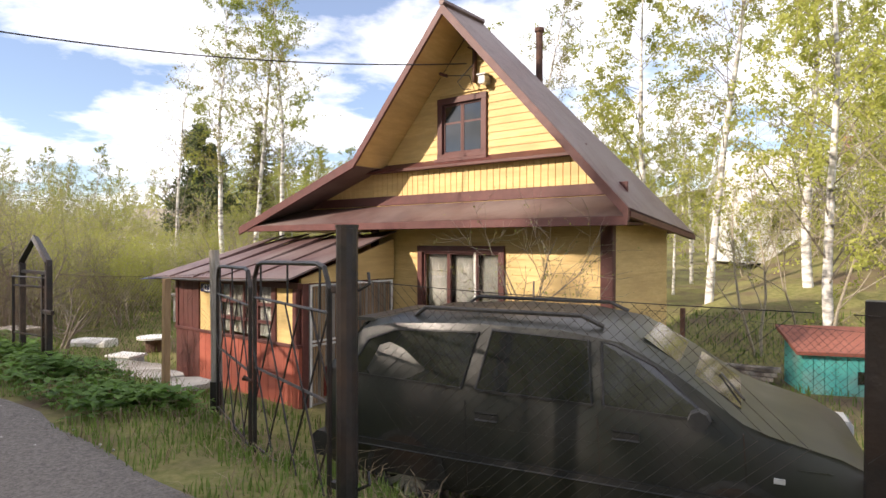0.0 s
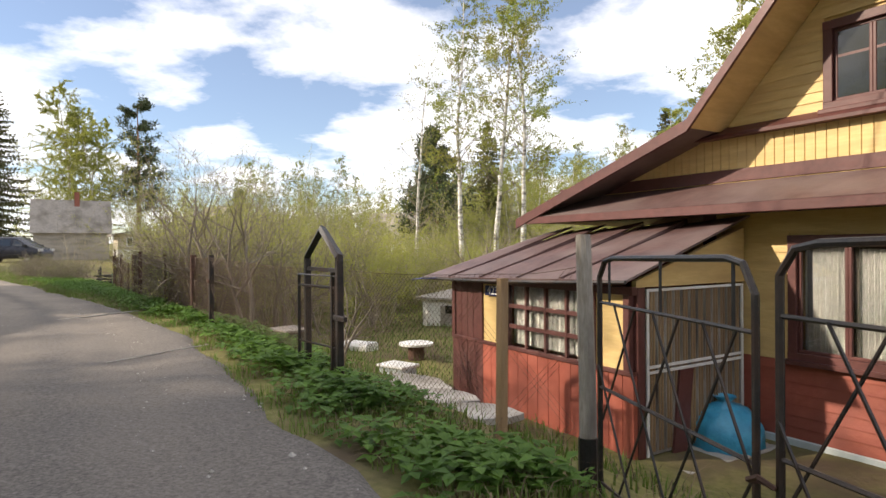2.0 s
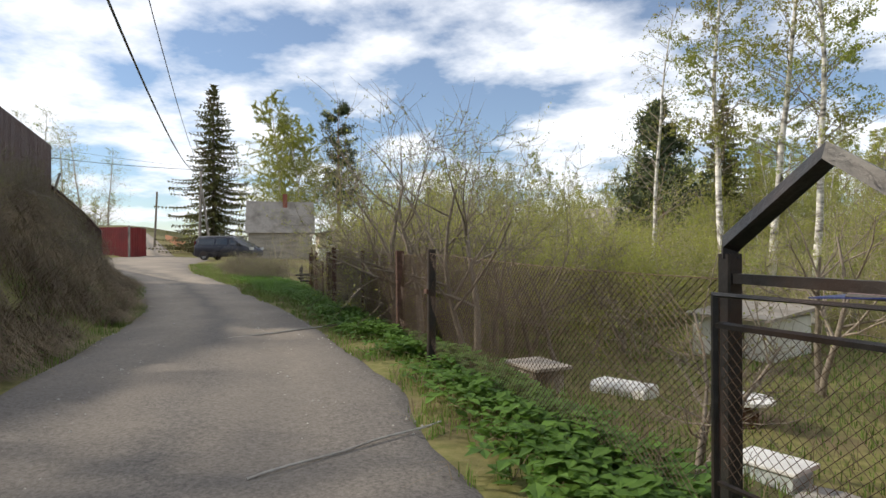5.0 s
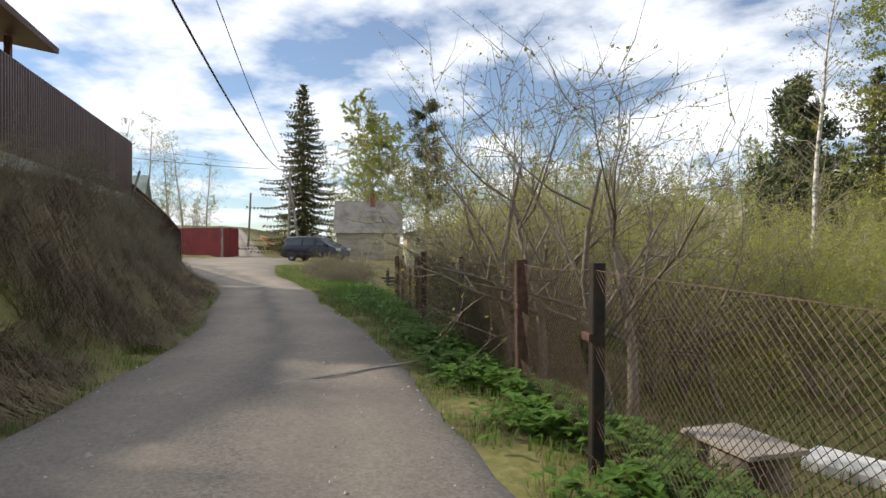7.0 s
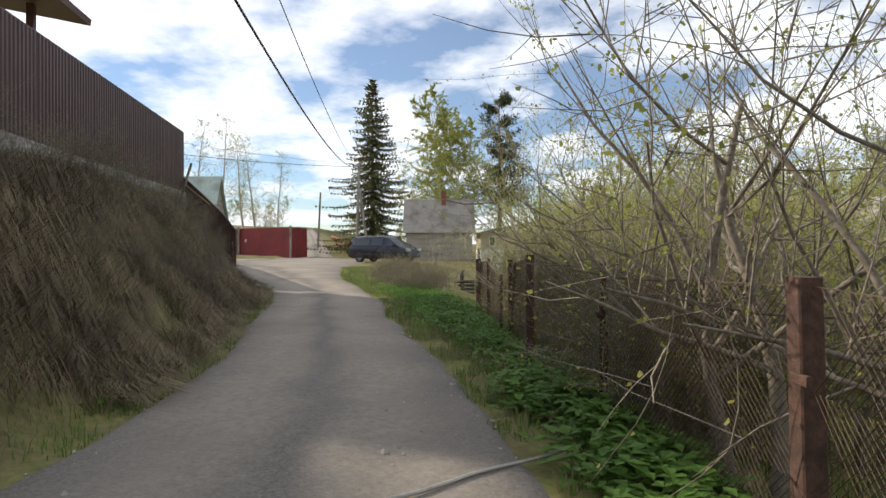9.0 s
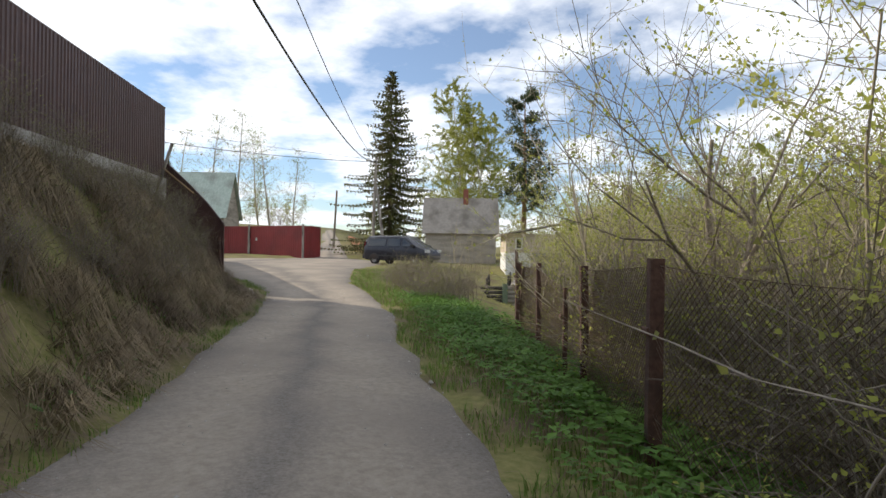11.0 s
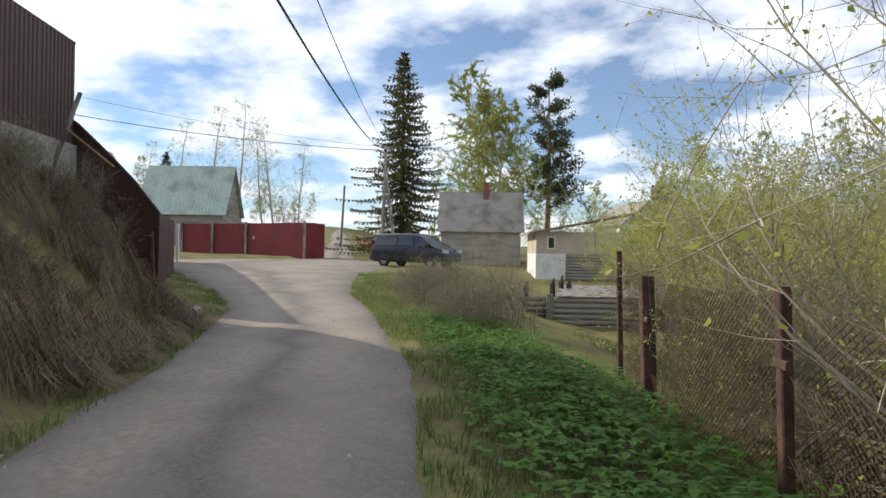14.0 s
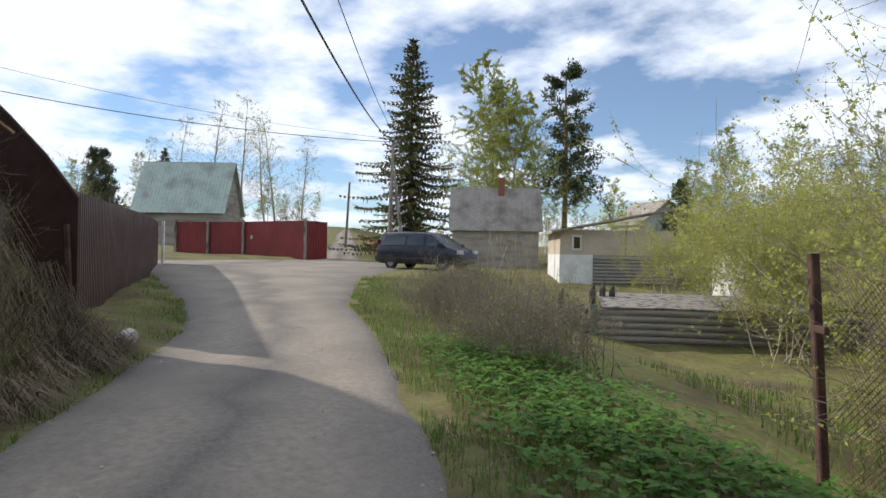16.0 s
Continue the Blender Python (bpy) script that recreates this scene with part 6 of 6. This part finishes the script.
shel = thing("open_shelter", "low open shelter with pale posts and slatted roof", "shelter", -44, 15.5, -0.9, 0)
for x in (-1.5, -0.5, 0.5, 1.5):
    part("post", Mesh().box(x - 0.06, -0.06, -0.2, x + 0.06, 0.06, 1.5), WHITE, shel)
part("roof", Mesh().box(-2.2, -1.0, 1.5, 2.2, 1.2, 1.58), SILVER, shel)

# the charred log ruin
ruin = thing("log_ruin", "half-burnt log cabin wall with charred end", "ruin", -38.0, 2.3, -2.0, 0)
for k in range(12):
    part("log", Mesh().tube([(0, 0.35, 0.1 + 0.165 * k), (0.1, 2.0, 0.11 + 0.165 * k), (0.2, 7.6, 0.1 + 0.155 * k)], 0.085, 8), LOGM, ruin)
    part("charred_log", Mesh().tube([(0.0, -0.3 - 0.12 * (k % 3), 0.1 + 0.165 * k), (0, 0.33, 0.1 + 0.165 * k)], [0.05, 0.08], 7), CHAR, ruin)
part("corner_post", Mesh().box(0.06, 0.3, -0.1, 0.18, 0.5, 2.1, 0.01), mat("mossy_green_board", (0.12, 0.17, 0.12), (0.18, 0.22, 0.16), 10, 0.9, 0.4), ruin, "mossy green corner board")
part("red_wall", Mesh().box(0.24, 3.3, -0.1, 0.34, 6.5, 0.75), REDWALL, ruin)
part("roof_sheet", Mesh().slab((-2.5, 1.0, 2.25), (0.15, 0.6, 2.05), (0.2, 6.0, 2.0), (-2.5, 6.0, 2.2), 0.03), SILVER, ruin)
for x, y, h in [(-1.6, 0.7, 2.5), (-1.75, 1.0, 2.6), (-1.7, 1.25, 2.5), (-1.2, -0.2, 2.4)]:
    part("charred_stump", Mesh().tube([(x, y, 0.2), (x + 0.03, y, h - 0.2), (x, y + 0.05, h)], [0.13, 0.09, 0.02], 6), CHAR, ruin)
pickets = thing("picket_fence", "low grey picket fence behind the ruin", "fence", -40, 5.8, -0.8, 85)
for k in range(16):
    part("picket", Mesh().box(k * 0.14, 0, 0, k * 0.14 + 0.08, 0.02, 0.75 + 0.05 * (k % 3), 0.004), SILVER, pickets)
part("rail", Mesh().box(0, 0.02, 0.4, 2.3, 0.05, 0.46), SILVER, pickets)


# ---------- sheet-metal fences on the left ----------
def profiled(parent, a, b, zb0, zb1, zt0, zt1, material, pitch=0.1, depth=0.02, name="sheet"):
    """Trapezoid-ribbed sheets of 1.1 m from a to b, one object each."""
    A, Bv = Vector(a), Vector(b)
    L = (Bv - A).length
    d = (Bv - A) / L
    nn = Vector((-d.y, d.x))
    k = max(1, round(L / 1.1))
    for i in range(k):
        x0, x1 = L * i / k, L * (i + 1) / k
        xs = []
        x = x0
        while x < x1 - 1e-6:
            for dx, o in ((0, 0), (0.3 * pitch, 0), (0.45 * pitch, 1), (0.85 * pitch, 1)):
                if x + dx < x1:
                    xs.append((x + dx, o))
            x += pitch
        xs.append((x1, 0))
        m = Mesh()
        for x, o in xs:
            f = x / L
            p = A + d * x + nn * depth * o + nn * 0.003 * (i % 2)
            q = p + nn * 0.004
            lo, hi = zb0 + (zb1 - zb0) * f, zt0 + (zt1 - zt0) * f
            m.v += [(p.x, p.y, lo), (p.x, p.y, hi), (q.x, q.y, hi), (q.x, q.y, lo)]
        n0 = len(xs)
        m.f = [(4 * j + e, 4 * j + 4 + e, 4 * j + 4 + (e + 1) % 4, 4 * j + (e + 1) % 4) for j in range(n0 - 1) for e in range(4)]
        part(name, m, material, parent)


bf = thing("metal_fence", "tall brown profiled metal fence on a concrete footing", "fence", 0, 0, 0)
profiled(bf, (-30.4, -7.0), (-18.2, -5.27), 3.15, 3.15, 5.04, 5.04, PROFILE, 0.12, 0.02)
part("cap", Mesh().tube([(-30.4, -7.0, 5.04), (-18.2, -5.27, 5.04)], 0.02, 4), PROFILE, bf)
conc = thing("footing_wall", "cracked grey concrete footing under the fence", "wall", 0, 0, 0)
for k in range(5):
    a, b = -30.45 + k * 2.85, -30.45 + (k + 1) * 2.85 - 0.02
    na, nb = -7.05 + (a + 30.45) * 0.142, -7.05 + (b + 30.45) * 0.142
    part("block", Mesh().prism([(a, na - 0.2), (b, nb - 0.2), (b, nb + 0.12), (a, na + 0.12)], 2.2, 3.15, 2), CONC, conc)
bld = thing("pavilion", "dark timber pavilion with jutting roof behind the fence", "pavilion", -21.5, -8.6, 2.6, 8)
for x, y in [(-2.0, 1.6), (-0.6, 1.6), (1.0, 1.6), (-2.0, -1.6), (1.0, -1.6), (1.2, 0.0)]:
    part("post", Mesh().box(x - 0.07, y - 0.07, 0, x + 0.07, y + 0.07, 3.8, 0.01), BROWN, bld)
part("roof", Mesh().slab((-2.9, 2.4, 3.85), (-2.9, -2.2, 4.6), (1.5, -2.2, 4.6), (1.5, 2.4, 3.85), 0.14), BROWN, bld)
part("rail", Mesh().box(-2.0, 1.56, 2.6, 1.1, 1.64, 2.72, 0.01), BROWN, bld)
part("back_wall", Mesh().box(-0.4, -1.7, 0, 1.1, -1.6, 4.2), BROWN, bld)
dp = thing("sheet_screen", "dark brown sheet screen with sloping top edge", "fence", 0, 0, 0)
m = Mesh()
cut = [(-7.5, 3.95), (-6.9, 3.55), (-6.3, 3.0), (-5.8, 2.5), (-5.35, 1.95)]
part("sheet", Mesh().prism([(-7.5, 0.3), (-5.35, 0.2)] + cut[::-1], -30.42, -30.38, 0), PROFILE, dp)
part("edge_trim", Mesh().tube([(-30.37, y, z) for y, z in cut], 0.025, 5), PROFILE, dp)
part("post", Mesh().tube([(-30.3, -5.35, 0.1), (-30.3, -5.45, 1.6)], 0.04, 6), RUST, dp)
part("prop", Mesh().tube([(-29.6, -6.9, 2.4), (-29.9, -6.55, 4.0)], 0.04, 6), SILVER, dp, "leaning pole")
part("prop", Mesh().tube([(-29.75, -6.7, 3.35), (-30.2, -6.1, 2.75)], 0.025, 5), WOOD, dp)
b2 = thing("metal_fence", "brown ribbed metal fence along the lane", "fence", 0, 0, 0)
profiled(b2, (-42.6, -11.2), (-31.3, -6.15), 0.2, 0.1, 2.35, 2.15, PROFILE, 0.16, 0.03)
profiled(b2, (-50.5, -15.2), (-42.7, -11.3), 0.25, 0.2, 2.5, 2.35, PROFILE, 0.16, 0.03)
part("post", Mesh().box(-50.6, -15.0, 0.1, -50.5, -14.9, 2.55), WHITE, b2)
stn = thing("stone", "pale stone lying at the foot of the fence", "stone", -30.4, -4.7, 0.05)
part("boulder", Mesh().tube([(-0.2, 0, 0.03), (-0.08, 0.02, 0.09), (0.1, 0, 0.08), (0.2, 0, 0.03)], [0.03, 0.12, 0.11, 0.03], 7), CONC, stn)

rg = thing("red_fence", "cherry red sheet-metal gate and fence with grey posts", "fence", 0, 0, 0)
RZ = 0.6
rp = [(-66.4, -22.4), (-65.6, -19.6), (-64.6, -16.6), (-61.6, -11.3), (-63.6, -10.4)]
for (a, b) in zip(rp, rp[1:]):
    profiled(rg, a, b, RZ, RZ, RZ + 2.6, RZ + 2.6, REDM, 0.2, 0.02, "panel")
for k, (x, y) in enumerate(rp[:-1]):
    part("post", Mesh().box(x + 0.05, y - 0.08, RZ - 0.2, x + 0.2, y + 0.08, RZ + 2.72, 0.01), SILVER, rg)
part("sign_plate", Mesh().box(-64.2, -15.95, RZ + 1.4, -64.17, -15.8, RZ + 1.65), GREENR, rg, "small pale green plate")
part("flowing_top", Mesh().tube([(-61.6, -11.3, RZ + 2.55), (-62.6, -10.9, RZ + 2.6), (-63.6, -10.4, RZ + 2.5)], 0.03, 5), SILVER, rg)
of = thing("plank_fence", "far rust-red plank fence along the lane", "fence", 0, 0, 0)
profiled(of, (-120, -18.5), (-72, -8.4), 1.0, 0.9, 3.9, 2.3, mat("rust_red_planks", (0.32, 0.15, 0.08), (0.4, 0.2, 0.11), 6, 0.85, 0.3), 0.4, 0.03, "plank_section")

# ---------- poles and cables ----------
pole = thing("utility_pole", "whitewashed concrete-footed timber utility pole with strut", "pole", -58.6, -5.25, 0.5)
part("shaft", Mesh().tube([(0, -0.2, -0.3), (0, 0, 7.6)], [0.13, 0.09], 9), SILVER, pole)
part("strut", Mesh().tube([(0.3, 0.85, -0.3), (0, 0.05, 5.6)], [0.12, 0.09], 8), SILVER, pole)
part("crossarm", Mesh().box(-0.5, -0.06, 7.2, 0.5, 0.06, 7.3, 0.01), BLACK, pole)
for x in (-0.4, 0.0, 0.4):
    part("insulator", Mesh().tube([(x, 0, 7.3), (x, 0, 7.45)], 0.04, 7), WHITE, pole)
pole2 = thing("utility_pole", "far leaning wooden utility pole", "pole", -82, -13.2, 1.4)
part("shaft", Mesh().tube([(0, 0, -0.3), (0.1, 0.35, 6.6)], [0.14, 0.1], 8), BARK, pole2)
wpost = thing("utility_post", "grey concrete post with white cap beside the lane", "post", -8.75, -2.1, 0.0)
part("shaft", Mesh().box(-0.05, -0.05, -0.2, 0.05, 0.05, 1.55, 0.01), CONC, wpost)
part("cap", Mesh().box(-0.09, -0.09, 1.5, 0.09, 0.09, 1.68, 0.02), WHITE, wpost)


def cable(label, p0, p1, sag, r, beyond=0.0):
    P0, P1 = Vector(p0), Vector(p1)
    pts = [P0.lerp(P1, k / 40) - Vector((0, 0, 4 * sag * (k / 40) * (1 - k / 40))) for k in range(41)]
    if beyond:
        pts.append(pts[-1] + (pts[-1] - pts[-2]).normalized() * beyond)
    return solid("overhead_cable", Mesh().tube(pts, r, 5), BLACK, label, "cable", group="overhead cables")


cable("thick black overhead cable along the lane", (-58.6, -5.25, 7.9), (0, 0, 6), 2.0, 0.022, 14)
cable("thin overhead wire along the lane", (-58.6, -4.9, 8.0), (0, 0.5, 6.6), 2.0, 0.01, 14)
cable("black service cable to the house gable", (-3.62, 7.55, 4.25), (-10, -3, 5), 0.6, 0.01, 12)
cable("overhead cable across the junction", (-58.6, -5.3, 7.8), (-44, -30, 9.5), 0.8, 0.02)
cable("thin overhead wire across the junction", (-58.6, -5.3, 8.0), (-44, -30, 11.0), 0.8, 0.01)


def strip_across(a, b, w, label):
    pts = [Vector((a[0] + (b[0] - a[0]) * k / 10, a[1] + (b[1] - a[1]) * k / 10 + 0.03 * math.sin(k * 1.3), lane_z(a[0]) + 0.055)) for k in range(11)]
    return solid("ground_strip", Mesh().tube(pts, w, 5), CONC, label, "strip", group="strips across the lane")


strip_across((-15.15, 1.95), (-14.0, 0.35), 0.012, "pale cable lying across the gravel lane")
strip_across((-9.5, 2.15), (-8.75, 0.9), 0.008, "thin pale cord lying across the gravel lane")
